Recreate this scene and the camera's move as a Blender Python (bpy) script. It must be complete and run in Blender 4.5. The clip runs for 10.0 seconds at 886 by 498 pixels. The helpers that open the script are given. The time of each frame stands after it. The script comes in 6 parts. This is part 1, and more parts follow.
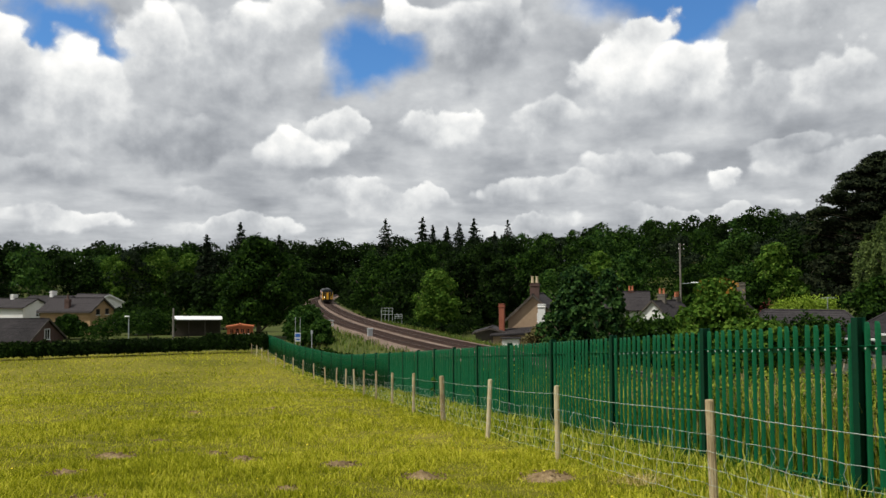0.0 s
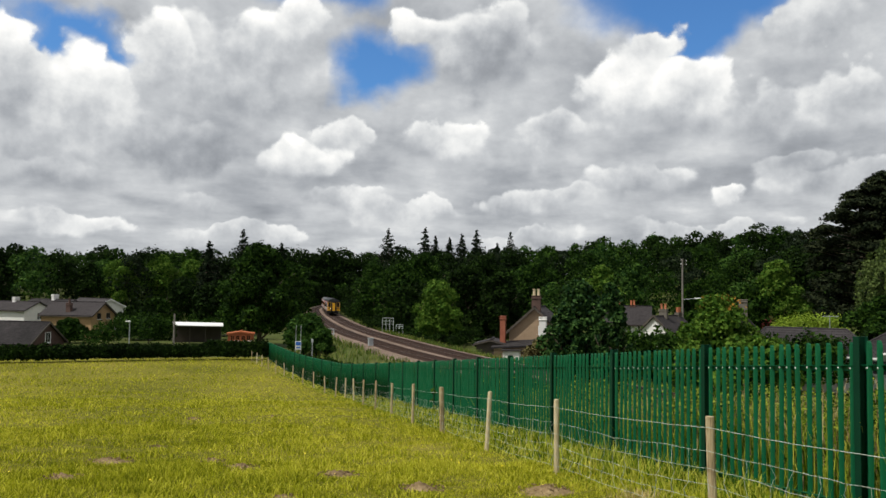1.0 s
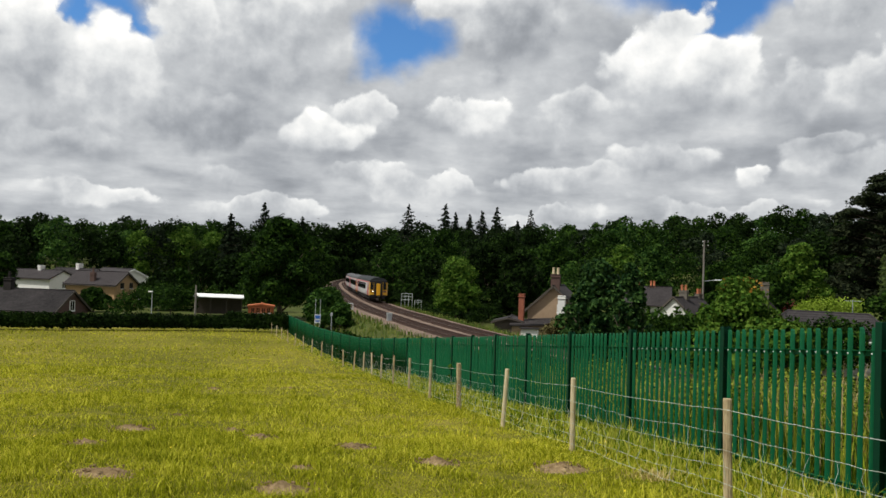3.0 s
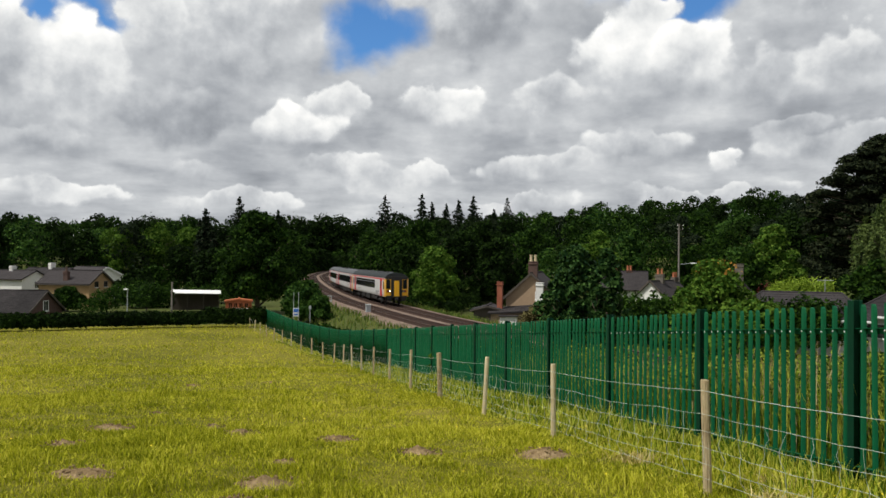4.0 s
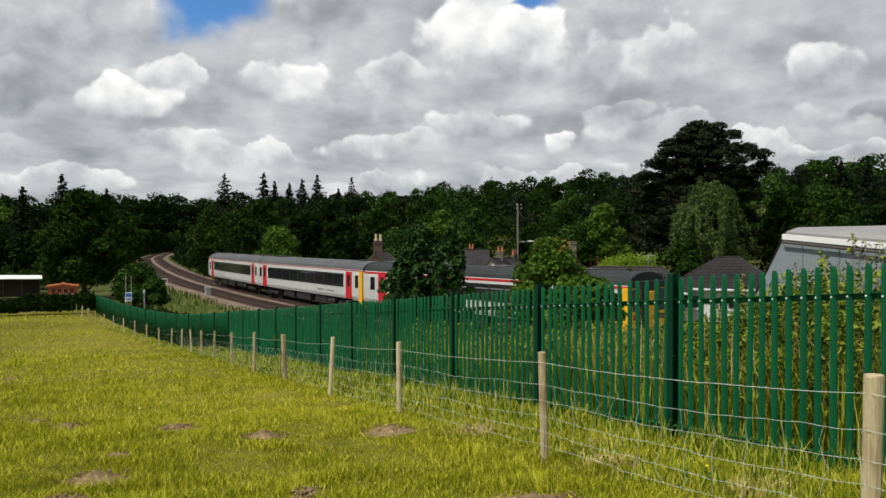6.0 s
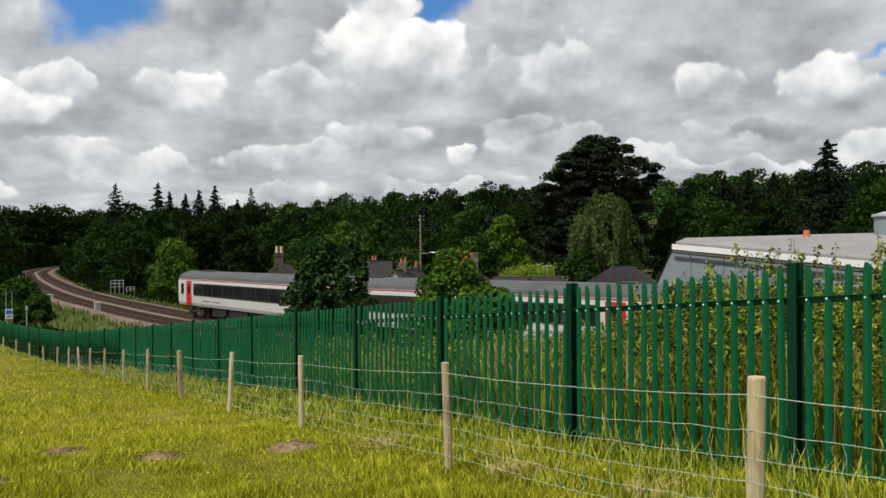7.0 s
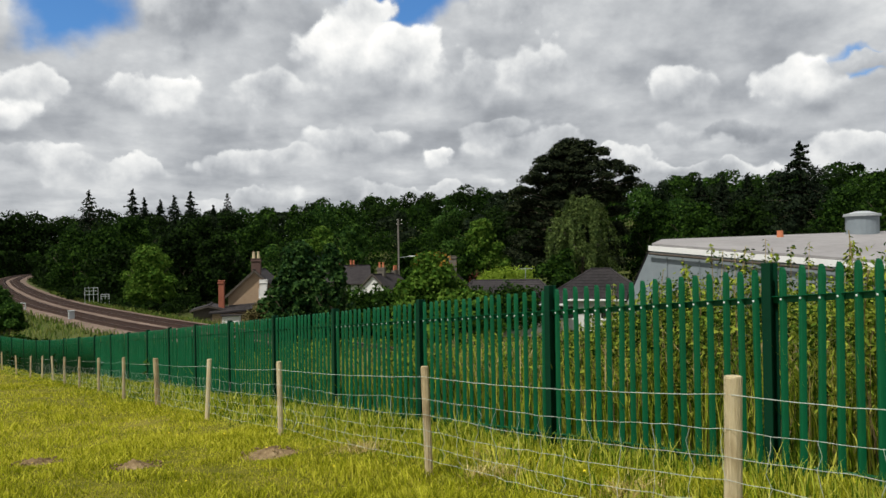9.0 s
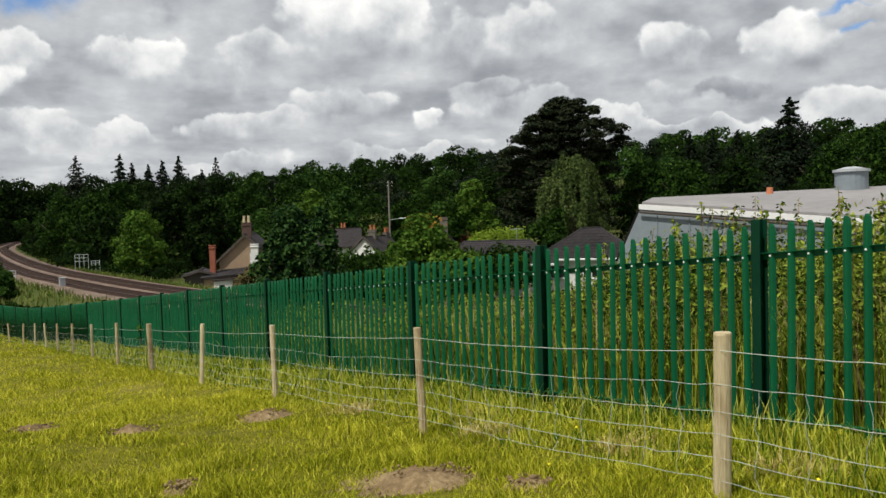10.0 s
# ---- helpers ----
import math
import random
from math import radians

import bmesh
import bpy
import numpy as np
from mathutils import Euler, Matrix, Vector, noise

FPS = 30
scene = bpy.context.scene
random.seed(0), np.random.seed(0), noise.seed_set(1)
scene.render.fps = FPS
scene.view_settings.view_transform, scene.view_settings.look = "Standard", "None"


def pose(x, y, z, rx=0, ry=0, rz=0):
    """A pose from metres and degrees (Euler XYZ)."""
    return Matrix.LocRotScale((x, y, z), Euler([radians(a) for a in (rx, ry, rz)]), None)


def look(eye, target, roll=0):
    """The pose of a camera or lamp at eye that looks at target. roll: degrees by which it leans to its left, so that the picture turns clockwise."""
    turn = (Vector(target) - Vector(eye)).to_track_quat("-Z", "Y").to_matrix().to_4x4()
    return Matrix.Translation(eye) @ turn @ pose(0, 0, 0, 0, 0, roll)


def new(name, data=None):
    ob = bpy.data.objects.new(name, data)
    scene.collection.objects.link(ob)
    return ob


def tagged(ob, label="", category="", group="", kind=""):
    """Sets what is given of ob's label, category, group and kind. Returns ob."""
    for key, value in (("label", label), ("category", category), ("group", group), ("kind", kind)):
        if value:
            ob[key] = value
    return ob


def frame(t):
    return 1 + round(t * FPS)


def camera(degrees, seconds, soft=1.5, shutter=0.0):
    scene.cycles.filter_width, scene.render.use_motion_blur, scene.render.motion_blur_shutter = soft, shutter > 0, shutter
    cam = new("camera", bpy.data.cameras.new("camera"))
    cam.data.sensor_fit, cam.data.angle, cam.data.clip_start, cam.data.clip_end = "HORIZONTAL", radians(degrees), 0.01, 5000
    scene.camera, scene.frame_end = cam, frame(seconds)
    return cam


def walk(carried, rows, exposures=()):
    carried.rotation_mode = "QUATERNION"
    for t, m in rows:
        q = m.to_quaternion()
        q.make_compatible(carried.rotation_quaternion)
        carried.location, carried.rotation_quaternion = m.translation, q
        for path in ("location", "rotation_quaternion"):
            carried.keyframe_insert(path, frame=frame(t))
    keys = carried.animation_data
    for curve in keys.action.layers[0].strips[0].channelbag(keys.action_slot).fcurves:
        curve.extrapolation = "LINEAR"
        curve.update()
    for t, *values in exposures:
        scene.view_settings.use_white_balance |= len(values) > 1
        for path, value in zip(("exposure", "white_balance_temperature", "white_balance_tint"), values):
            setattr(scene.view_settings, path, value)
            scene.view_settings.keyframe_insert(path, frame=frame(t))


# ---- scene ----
# Field beside a double-track railway; z = 0 is the height of the eye, y runs down the field.
cam = camera(59.25, 10.0)
# seconds, yaw, pitch, roll
TURNS = [(0, 0.02, 2.5, 0.3), (0.5, 0.06, 3.18, -0.07), (1, 0.14, 3.3, -0.81), (1.5, 0.8, 2.86, -1.61), (2, 1.89, 2.36, -2.2),
         (2.5, 2.16, 1.88, -2.28), (2.7, 1.97, 1.7, -2.2), (3.8, 0.32, 1.11, -0.8), (4, -0.08, 0.83, -0.48), (4.5, -1.29, 0.17, -0.02), (5, -3.17, -0.38, 0.01),
         (5.5, -7.02, -0.66, 0.05), (6, -11.44, -0.64, 0.05), (6.2, -13.2, -0.5, 0.1), (7.3, -19.77, 0.38, 0.46), (7.5, -20.3, 0.49, 0.52), (8, -20.86, 0.55, 0.72),
         (8.5, -20.62, 0.51, 0.81), (9, -20.18, 0.43, 0.96), (9.5, -19.8, 0.37, 1.05), (10, -20.85, -2.42, 1.78)]
walk(cam, [(t, pose(0, 0, 0, 90 + p, r, y)) for t, y, p, r in TURNS])

# ---- light ----
SUN_ELEV, SUN_AZ = 58, 245          # degrees; bearing clockwise from +y
world = bpy.data.worlds.new("sky")
scene.world = world
world.use_nodes = True


def build_sky():
    """Blue sky with broken stratus and heaped clouds: each heap an ellipse of the dome, frayed by noise, lit on top and grey below."""
    nt = world.node_tree
    nt.nodes.clear()
    N, L = nt.nodes.new, nt.links.new

    def feed(n, values):
        for i, v in enumerate(values):
            if v is None:
                continue
            if isinstance(v, (int, float, tuple)):
                n.inputs[i].default_value = v
            else:
                L(v, n.inputs[i])
        return n

    def calc(op, a, b=None, c=None, clamp=False):
        n = N("ShaderNodeMath")
        n.operation, n.use_clamp = op, clamp
        return feed(n, (a, b, c)).outputs[0]

    def vec(op, a, b=None, c=None):
        n = N("ShaderNodeVectorMath")
        n.operation = op
        return feed(n, (a, b, c)).outputs["Value" if op == "LENGTH" else "Vector"]

    def step(v, lo, hi, a=0.0, b=1.0):
        n = N("ShaderNodeMapRange")
        n.interpolation_type = "SMOOTHSTEP"
        return feed(n, (v, lo, hi, a, b)).outputs[0]

    def mix(f, a, b):
        n = N("ShaderNodeMix")
        return feed(n, (f, None, a, b)).outputs[0]

    def fuzz(v, scale, detail, rough=0.55, colour=False):
        n = N("ShaderNodeTexNoise")
        n.inputs["Scale"].default_value, n.inputs["Detail"].default_value, n.inputs["Roughness"].default_value = scale, detail, rough
        L(v, n.inputs["Vector"])
        return n.outputs["Color" if colour else 0]

    out, bg = N("ShaderNodeOutputWorld"), N("ShaderNodeBackground")
    sky = N("ShaderNodeTexSky")
    sky.sky_type, sky.sun_disc = "NISHITA", False
    sky.sun_elevation, sky.sun_rotation = radians(SUN_ELEV), radians(SUN_AZ)
    ray = N("ShaderNodeTexCoord").outputs["Generated"]
    sep = N("ShaderNodeSeparateXYZ")
    L(ray, sep.inputs[0])
    x, y, z = sep.outputs
    zc = calc("MAXIMUM", z, 0.0)
    # bearing and elevation in degrees
    com = N("ShaderNodeCombineXYZ")
    L(calc("MULTIPLY", calc("ARCTAN2", x, y), 57.2958), com.inputs[0])
    L(calc("MULTIPLY", calc("ARCSINE", zc), 57.2958), com.inputs[1])
    broad = vec("MULTIPLY", vec("SUBTRACT", fuzz(ray, 7.0, 2, 0.5, True), (0.5, 0.5, 0.5)), (6.0, 4.5, 0.0))
    fine = vec("MULTIPLY", vec("SUBTRACT", fuzz(ray, 20.0, 5, 0.52, True), (0.5, 0.5, 0.5)), (3.4, 3.0, 0.0))
    place = vec("ADD", vec("ADD", com.outputs[0], broad), fine)
    # billows: rounded cells, and relief lit from above
    cells = N("ShaderNodeTexVoronoi")
    cells.feature = "SMOOTH_F1"
    for k, v in (("Scale", 16.0), ("Detail", 2.5), ("Roughness", 0.45), ("Smoothness", 0.5)):
        cells.inputs[k].default_value = v
    L(vec("ADD", ray, vec("MULTIPLY", fine, (0.012, 0.012, 0.0))), cells.inputs["Vector"])
    puff = calc("SUBTRACT", 0.42, cells.outputs["Distance"])
    lift = vec("ADD", ray, (-0.006, -0.004, 0.018))
    relief = calc("SUBTRACT", fuzz(ray, 13.0, 5, 0.56), fuzz(lift, 13.0, 5, 0.56))
    swell = calc("SUBTRACT", fuzz(ray, 5.0, 3, 0.5), fuzz(vec("ADD", ray, (-0.02, -0.01, 0.05)), 5.0, 3, 0.5))
    shape = calc("ADD", calc("MULTIPLY", relief, 0.85), calc("MULTIPLY", puff, 0.26))
    shape = calc("ADD", shape, calc("MULTIPLY", swell, 0.5))
    # the layer behind: long grey and white banks that flatten towards the horizon
    flat = N("ShaderNodeCombineXYZ")
    L(calc("MULTIPLY", x, 4.2), flat.inputs[0])
    L(calc("MULTIPLY", y, 4.2), flat.inputs[1])
    L(calc("MULTIPLY", calc("LOGARITHM", calc("ADD", zc, 0.07), 2.718), 2.6), flat.inputs[2])
    bank = fuzz(flat.outputs[0], 1.7, 7, 0.55)
    tone = calc("ADD", calc("MULTIPLY", calc("SUBTRACT", bank, 0.5), 1.0), 0.49)
    tone = calc("ADD", tone, calc("MULTIPLY", shape, 0.35))
    cover = step(bank, 0.02, 0.10)
    for brg, elev, w, h in GAPS:
        d = vec("LENGTH", vec("MULTIPLY", vec("SUBTRACT", place, (brg, elev, 0.0)), (1 / w, 1 / h, 0.0)))
        cover = calc("MULTIPLY", cover, step(d, 0.55, 1.25, 0.0, 1.0))
    for brg, elev, w, h, level, fall in HEAPS_OF_CLOUD:
        off = vec("MULTIPLY", vec("SUBTRACT", place, (brg, elev, 0.0)), (1 / w, 1 / h, 0.0))
        part_of = N("ShaderNodeSeparateXYZ")
        L(off, part_of.inputs[0])
        high = part_of.outputs[1]
        d = calc("SUBTRACT", vec("LENGTH", off), calc("MULTIPLY", puff, 0.55))
        # crisp above, ragged and soft below
        soft = step(high, -0.5, 0.3, 0.45, 0.80)
        n = N("ShaderNodeMapRange")
        n.interpolation_type = "SMOOTHSTEP"
        dens = feed(n, (d, 0.98, soft, 0.0, 1.0)).outputs[0]
        light = calc("ADD", calc("MULTIPLY_ADD", high, fall, level + 0.01), shape)
        light = calc("ADD", light, calc("MULTIPLY", calc("MULTIPLY", d, d), 0.10))
        tone = mix(dens, tone, light)
        cover = calc("MAXIMUM", cover, dens)
    ramp = N("ShaderNodeValToRGB")
    e = ramp.color_ramp.elements
    e[0].position, e[0].color = 0.08, (0.235, 0.252, 0.28, 1)
    e[1].position, e[1].color = 0.90, (1.06, 1.05, 1.02, 1)
    for p, c in ((0.32, (0.395, 0.416, 0.445)), (0.52, (0.585, 0.605, 0.625)), (0.72, (0.84, 0.85, 0.845))):
        e.new(p).color = (*c, 1)
    L(tone, ramp.inputs[0])
    blue = vec("MULTIPLY", sky.outputs[0], (0.47 * BLUE, 0.84 * BLUE, 1.22 * BLUE))
    last = N("ShaderNodeMix")
    last.data_type = "RGBA"
    L(cover, last.inputs[0])
    L(blue, last.inputs[6])
    L(ramp.outputs[0], last.inputs[7])
    L(last.outputs[2], bg.inputs[0])
    bg.inputs[1].default_value = 1.0
    L(bg.outputs[0], out.inputs[0])


BLUE = 0.115
# bearing, elevation, half width and half height in degrees of the gaps in the stratus
GAPS = [
    (-25.9, 16.5, 3.3, 2.2), (-5.5, 16.1, 3.3, 2.9), (18.0, 17.9, 2.9, 2.0), (-30.9, 18.7, 2.5, 2.1), (49.3, 12.1, 1.7, 1.0), (-9.3, 22.2, 5.0, 2.5), (14.4, 22.8, 6.2, 2.9), (18.1, 20.5, 8.3, 2.9)]
# the same for the heaped clouds, back to front, with their brightness and how it falls towards the base
HEAPS_OF_CLOUD = [
    (-27.8, 7.5, 7.1, 2.3, 0.50, 0.12), (-19.4, 9.9, 8.3, 2.9, 0.36, 0.16), (-25.4, 4.1, 6.2, 1.3, 0.62, 0.14), (-14.4, 4.2, 7.1, 1.2, 0.60, 0.14),
    (-2.7, 6.1, 6.2, 1.2, 0.60, 0.14), (7.3, 7.0, 7.1, 1.5, 0.56, 0.16), (14.2, 8.0, 6.2, 1.7, 0.55, 0.16), (26.9, 7.3, 6.2, 2.1, 0.50, 0.16),
    (4.8, 4.4, 8.3, 1.1, 0.62, 0.12), (18.7, 4.7, 7.5, 1.1, 0.60, 0.12), (23.6, 12.4, 4.6, 2.9, 0.52, 0.22), (25.1, 17.3, 5.4, 2.9, 0.50, 0.22),
    (-7.6, 6.9, 5.0, 1.4, 0.62, 0.20), (-17.5, 7.2, 3.6, 2.2, 0.62, 0.28), (-0.1, 10.6, 6.7, 2.4, 0.64, 0.28), (7.4, 11.3, 4.6, 2.5, 0.60, 0.26),
    (-10.7, 9.5, 3.7, 2.7, 0.74, 0.30), (-8.0, 11.3, 2.9, 1.8, 0.66, 0.25), (-27.6, 11.9, 7.9, 6.7, 0.56, 0.42), (-29.2, 14.5, 4.6, 3.5, 0.74, 0.30),
    (-15.7, 15.1, 8.9, 5.8, 0.52, 0.40), (-20.6, 16.4, 3.7, 3.5, 0.70, 0.30), (-12.5, 17.6, 5.4, 3.3, 0.58, 0.30), (2.4, 17.5, 7.3, 4.6, 0.50, 0.46),
    (-2.2, 18.9, 3.5, 2.9, 0.70, 0.30), (15.1, 13.9, 6.9, 4.8, 0.70, 0.36), (15.1, 17.3, 3.3, 2.6, 0.86, 0.20), (18.1, 13.6, 3.7, 4.2, 0.68, 0.30),
    (27.7, 13.0, 5.4, 3.5, 0.68, 0.34), (20.5, 7.2, 2.1, 1.2, 0.70, 0.20), (46.0, 10.2, 5.2, 3.5, 0.66, 0.36), (37.4, 10.9, 3.7, 2.5, 0.56, 0.25),
    (40.4, 8.0, 6.7, 1.5, 0.46, 0.20), (49.0, 6.2, 5.4, 1.7, 0.60, 0.22), (34.7, 6.1, 4.6, 1.2, 0.62, 0.20), (40.0, 5.9, 5.0, 0.9, 0.62, 0.20),
    (28.5, 13.3, 5.8, 2.6, 0.66, 0.34), (50.3, 11.9, 4.6, 2.1, 0.50, 0.30), (25.1, 8.9, 4.6, 1.7, 0.50, 0.20), (54.4, 8.0, 6.2, 3.3, 0.60, 0.36),
    (58.5, 9.3, 7.1, 3.7, 0.55, 0.36),]
build_sky()
sun = new("sun", bpy.data.lights.new("sun", "SUN"))
sun.data.energy, sun.data.angle, sun.data.color = 4.3, radians(1.5), (1.0, 0.96, 0.89)
az = radians(SUN_AZ)
el = radians(SUN_ELEV)
sun.matrix_basis = look((0, 0, 60), (-math.sin(az) * math.cos(el) * 10, -math.cos(az) * math.cos(el) * 10, 60 - math.sin(el) * 10))
scene.view_settings.exposure = 0.0


# ---- materials ----
def mat(name, stops, scale=8.0, rough=0.8, bump=0.2, metal=0.0, detail=6, island=0.0, spec=0.3, coord="Object", big=None, translucent=0.0, obj=0.0, grain=0.0):
    """Noise between colour stops at two scales, a bump, and a random shift per piece."""
    m = bpy.data.materials.new(name)
    m.use_nodes = True
    nt = m.node_tree
    N, L = nt.nodes.new, nt.links.new
    b = nt.nodes["Principled BSDF"]
    tc = N("ShaderNodeTexCoord")
    n = N("ShaderNodeTexNoise")
    n.inputs["Scale"].default_value, n.inputs["Detail"].default_value = scale, detail
    n.inputs["Roughness"].default_value = 0.65
    if grain:
        mp = N("ShaderNodeMapping")
        mp.inputs["Scale"].default_value = (1, 1, grain)
        L(tc.outputs[coord], mp.inputs[0])
        L(mp.outputs[0], n.inputs[0])
    else:
        L(tc.outputs[coord], n.inputs[0])
    n2 = N("ShaderNodeTexNoise")
    n2.inputs["Scale"].default_value, n2.inputs["Detail"].default_value = big or scale / 9, 3
    L(tc.outputs[coord], n2.inputs[0])
    add = N("ShaderNodeMath")
    add.operation = "MULTIPLY_ADD"
    L(n.outputs[0], add.inputs[0])
    add.inputs[1].default_value = 0.55
    half = N("ShaderNodeMath")
    half.operation = "MULTIPLY"
    L(n2.outputs[0], half.inputs[0])
    half.inputs[1].default_value = 0.45
    L(half.outputs[0], add.inputs[2])
    fac = add.outputs[0]
    for amount, node, sock in ((island, "ShaderNodeNewGeometry", "Random Per Island"), (obj, "ShaderNodeObjectInfo", "Random")):
        if amount:
            g = N(node)
            ma = N("ShaderNodeMath")
            ma.operation = "MULTIPLY_ADD"
            L(g.outputs[sock], ma.inputs[0])
            ma.inputs[1].default_value = amount
            sh = N("ShaderNodeMath")
            sh.operation = "SUBTRACT"
            L(fac, sh.inputs[0])
            sh.inputs[1].default_value = amount / 2
            L(sh.outputs[0], ma.inputs[2])
            fac = ma.outputs[0]
    r = N("ShaderNodeValToRGB")
    e = r.color_ramp.elements
    lo, hi = 0.3, 0.7
    for i, c in enumerate(stops):
        p = lo + (hi - lo) * i / max(1, len(stops) - 1)
        if i < 2:
            e[i].position, e[i].color = p, (*c, 1)
        else:
            e.new(p).color = (*c, 1)
    L(fac, r.inputs[0])
    L(r.outputs[0], b.inputs["Base Color"])
    b.inputs["Roughness"].default_value, b.inputs["Metallic"].default_value = rough, metal
    b.inputs["Specular IOR Level"].default_value = spec if name[:4] != "leaf" and "needles" not in name else 0.05
    if bump:
        bp = N("ShaderNodeBump")
        bp.inputs["Strength"].default_value, bp.inputs["Distance"].default_value = bump, 0.02
        L(n.outputs[0], bp.inputs["Height"])
        L(bp.outputs[0], b.inputs["Normal"])
    if translucent:
        tr, mx = N("ShaderNodeBsdfTranslucent"), N("ShaderNodeMixShader")
        L(r.outputs[0], tr.inputs[0])
        mx.inputs[0].default_value = translucent
        L(b.outputs[0], mx.inputs[1])
        L(tr.outputs[0], mx.inputs[2])
        L(mx.outputs[0], nt.nodes["Material Output"].inputs[0])
    return m


def glow(name, colour, strength):
    m = mat(name, [colour, colour], bump=0)
    b = m.node_tree.nodes["Principled BSDF"]
    b.inputs["Emission Color"].default_value, b.inputs["Emission Strength"].default_value = (*colour, 1), strength
    return m


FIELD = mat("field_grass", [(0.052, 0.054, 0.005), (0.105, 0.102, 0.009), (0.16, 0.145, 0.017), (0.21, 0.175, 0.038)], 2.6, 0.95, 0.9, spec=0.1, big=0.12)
BLADE = mat("grass_blade", [(0.14, 0.165, 0.006), (0.385, 0.405, 0.015), (0.64, 0.60, 0.07)], 1.2, 0.8, 0, island=0.5, spec=0.1, translucent=0.36, big=0.15)
LONG = mat("long_grass", [(0.06, 0.115, 0.006), (0.27, 0.36, 0.022), (0.58, 0.57, 0.09)], 1.2, 0.8, 0, island=0.75, spec=0.1, translucent=0.35)
# Verge ground colour darkened to hold the tree shade beside the line.
VERGE = mat("rough_verge", [(0.025, 0.036, 0.008), (0.055, 0.07, 0.015), (0.10, 0.10, 0.035)], 3.0, 0.95, 0.8, spec=0.1, big=0.3)
SOIL = mat("dry_soil", [(0.08, 0.05, 0.025), (0.20, 0.14, 0.073), (0.36, 0.27, 0.15)], 22, 0.95, 1.0, spec=0.1)
BALLAST = mat("ballast", [(0.075, 0.052, 0.039), (0.15, 0.108, 0.084), (0.25, 0.188, 0.15)], 9, 0.95, 1.0, spec=0.15, big=0.5)
RUST = mat("rusty_rail", [(0.018, 0.009, 0.006), (0.045, 0.021, 0.013)], 12, 0.75, 0.3)
SHINE = mat("worn_rail_head", [(0.05, 0.034, 0.026), (0.09, 0.066, 0.052)], 20, 0.6, 0.1, metal=0.2)
STAIN = mat("stained_ballast", [(0.020, 0.009, 0.006), (0.040, 0.019, 0.012), (0.068, 0.035, 0.024)], 8, 0.95, 0.8, spec=0.1, big=0.4)
SLEEPER = mat("sleeper_concrete", [(0.022, 0.012, 0.008), (0.045, 0.026, 0.019)], 10, 0.9, 0.4)
GREEN = mat("green_powder_coat", [(0.0, 0.068, 0.025), (0.001, 0.105, 0.039)], 5, 0.5, 0.05, obj=0.12, spec=0.25)
# Posts share the pales' green, darkened in the colour for their recessed shade.
GREEN_POST = mat("dark_green_paint", [(0.0, 0.024, 0.011), (0.001, 0.038, 0.016)], 5, 0.6, 0.05, obj=0.1, spec=0.15)
POST = mat("weathered_timber", [(0.17, 0.12, 0.065), (0.41, 0.32, 0.18), (0.57, 0.475, 0.29), (0.68, 0.59, 0.40)], 55, 0.9, 1.0, obj=0.2, grain=0.05, big=2.5)
WIRE = mat("galvanised_wire", [(0.36, 0.41, 0.36), (0.52, 0.56, 0.50)], 30, 0.5, 0)
BOLT = mat("galvanised_bolt", [(0.6, 0.62, 0.6), (0.75, 0.76, 0.74)], 30, 0.4, 0, metal=0.4)
BARK = mat("bark", [(0.045, 0.035, 0.025), (0.12, 0.095, 0.07)], 6, 0.95, 0.8)
# LEAF_DARK and LEAF_MID are below true leaf tones, with cloud shade in the colour.
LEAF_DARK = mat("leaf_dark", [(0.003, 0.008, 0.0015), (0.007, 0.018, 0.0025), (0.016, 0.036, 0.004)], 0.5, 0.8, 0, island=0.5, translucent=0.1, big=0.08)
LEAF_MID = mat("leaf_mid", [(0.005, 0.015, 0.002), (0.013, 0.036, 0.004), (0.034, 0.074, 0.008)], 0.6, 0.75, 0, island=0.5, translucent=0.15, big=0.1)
LEAF_SYC = mat("leaf_sunlit", [(0.010, 0.032, 0.006), (0.026, 0.066, 0.010), (0.056, 0.115, 0.018)], 0.8, 0.7, 0, island=0.55, translucent=0.2)
LEAF_LIGHT = mat("leaf_light", [(0.024, 0.064, 0.007), (0.058, 0.122, 0.013), (0.115, 0.19, 0.026)], 0.8, 0.7, 0, island=0.5, translucent=0.25)
LEAF_CONIFER = mat("needles", [(0.005, 0.010, 0.005), (0.010, 0.019, 0.008), (0.022, 0.033, 0.014)], 0.8, 0.8, 0, island=0.5, translucent=0.05)
LEAF_WILLOW = mat("leaf_grey_green", [(0.025, 0.046, 0.012), (0.06, 0.09, 0.022), (0.11, 0.15, 0.04)], 0.8, 0.6, 0, island=0.5, translucent=0.2)
SLATE = mat("slate", [(0.013, 0.012, 0.0125), (0.027, 0.0245, 0.025), (0.046, 0.041, 0.042)], 3, 0.85, 0.3, spec=0.12, island=0.3, big=0.4, obj=0.2)
RENDER_WHITE = mat("white_render", [(0.62, 0.61, 0.58), (0.75, 0.74, 0.71)], 2, 0.9, 0.2)
RENDER_OCHRE = mat("ochre_render", [(0.34, 0.215, 0.105), (0.45, 0.30, 0.155)], 2, 0.9, 0.2)
RENDER_TAN = mat("tan_render", [(0.27, 0.19, 0.12), (0.36, 0.26, 0.17)], 2.5, 0.9, 0.3)
BRICK = mat("chimney_brick", [(0.20, 0.06, 0.035), (0.34, 0.12, 0.07)], 9, 0.9, 0.5)
BRICK_DARK = mat("sooty_brick", [(0.06, 0.035, 0.03), (0.13, 0.08, 0.065)], 9, 0.9, 0.5)
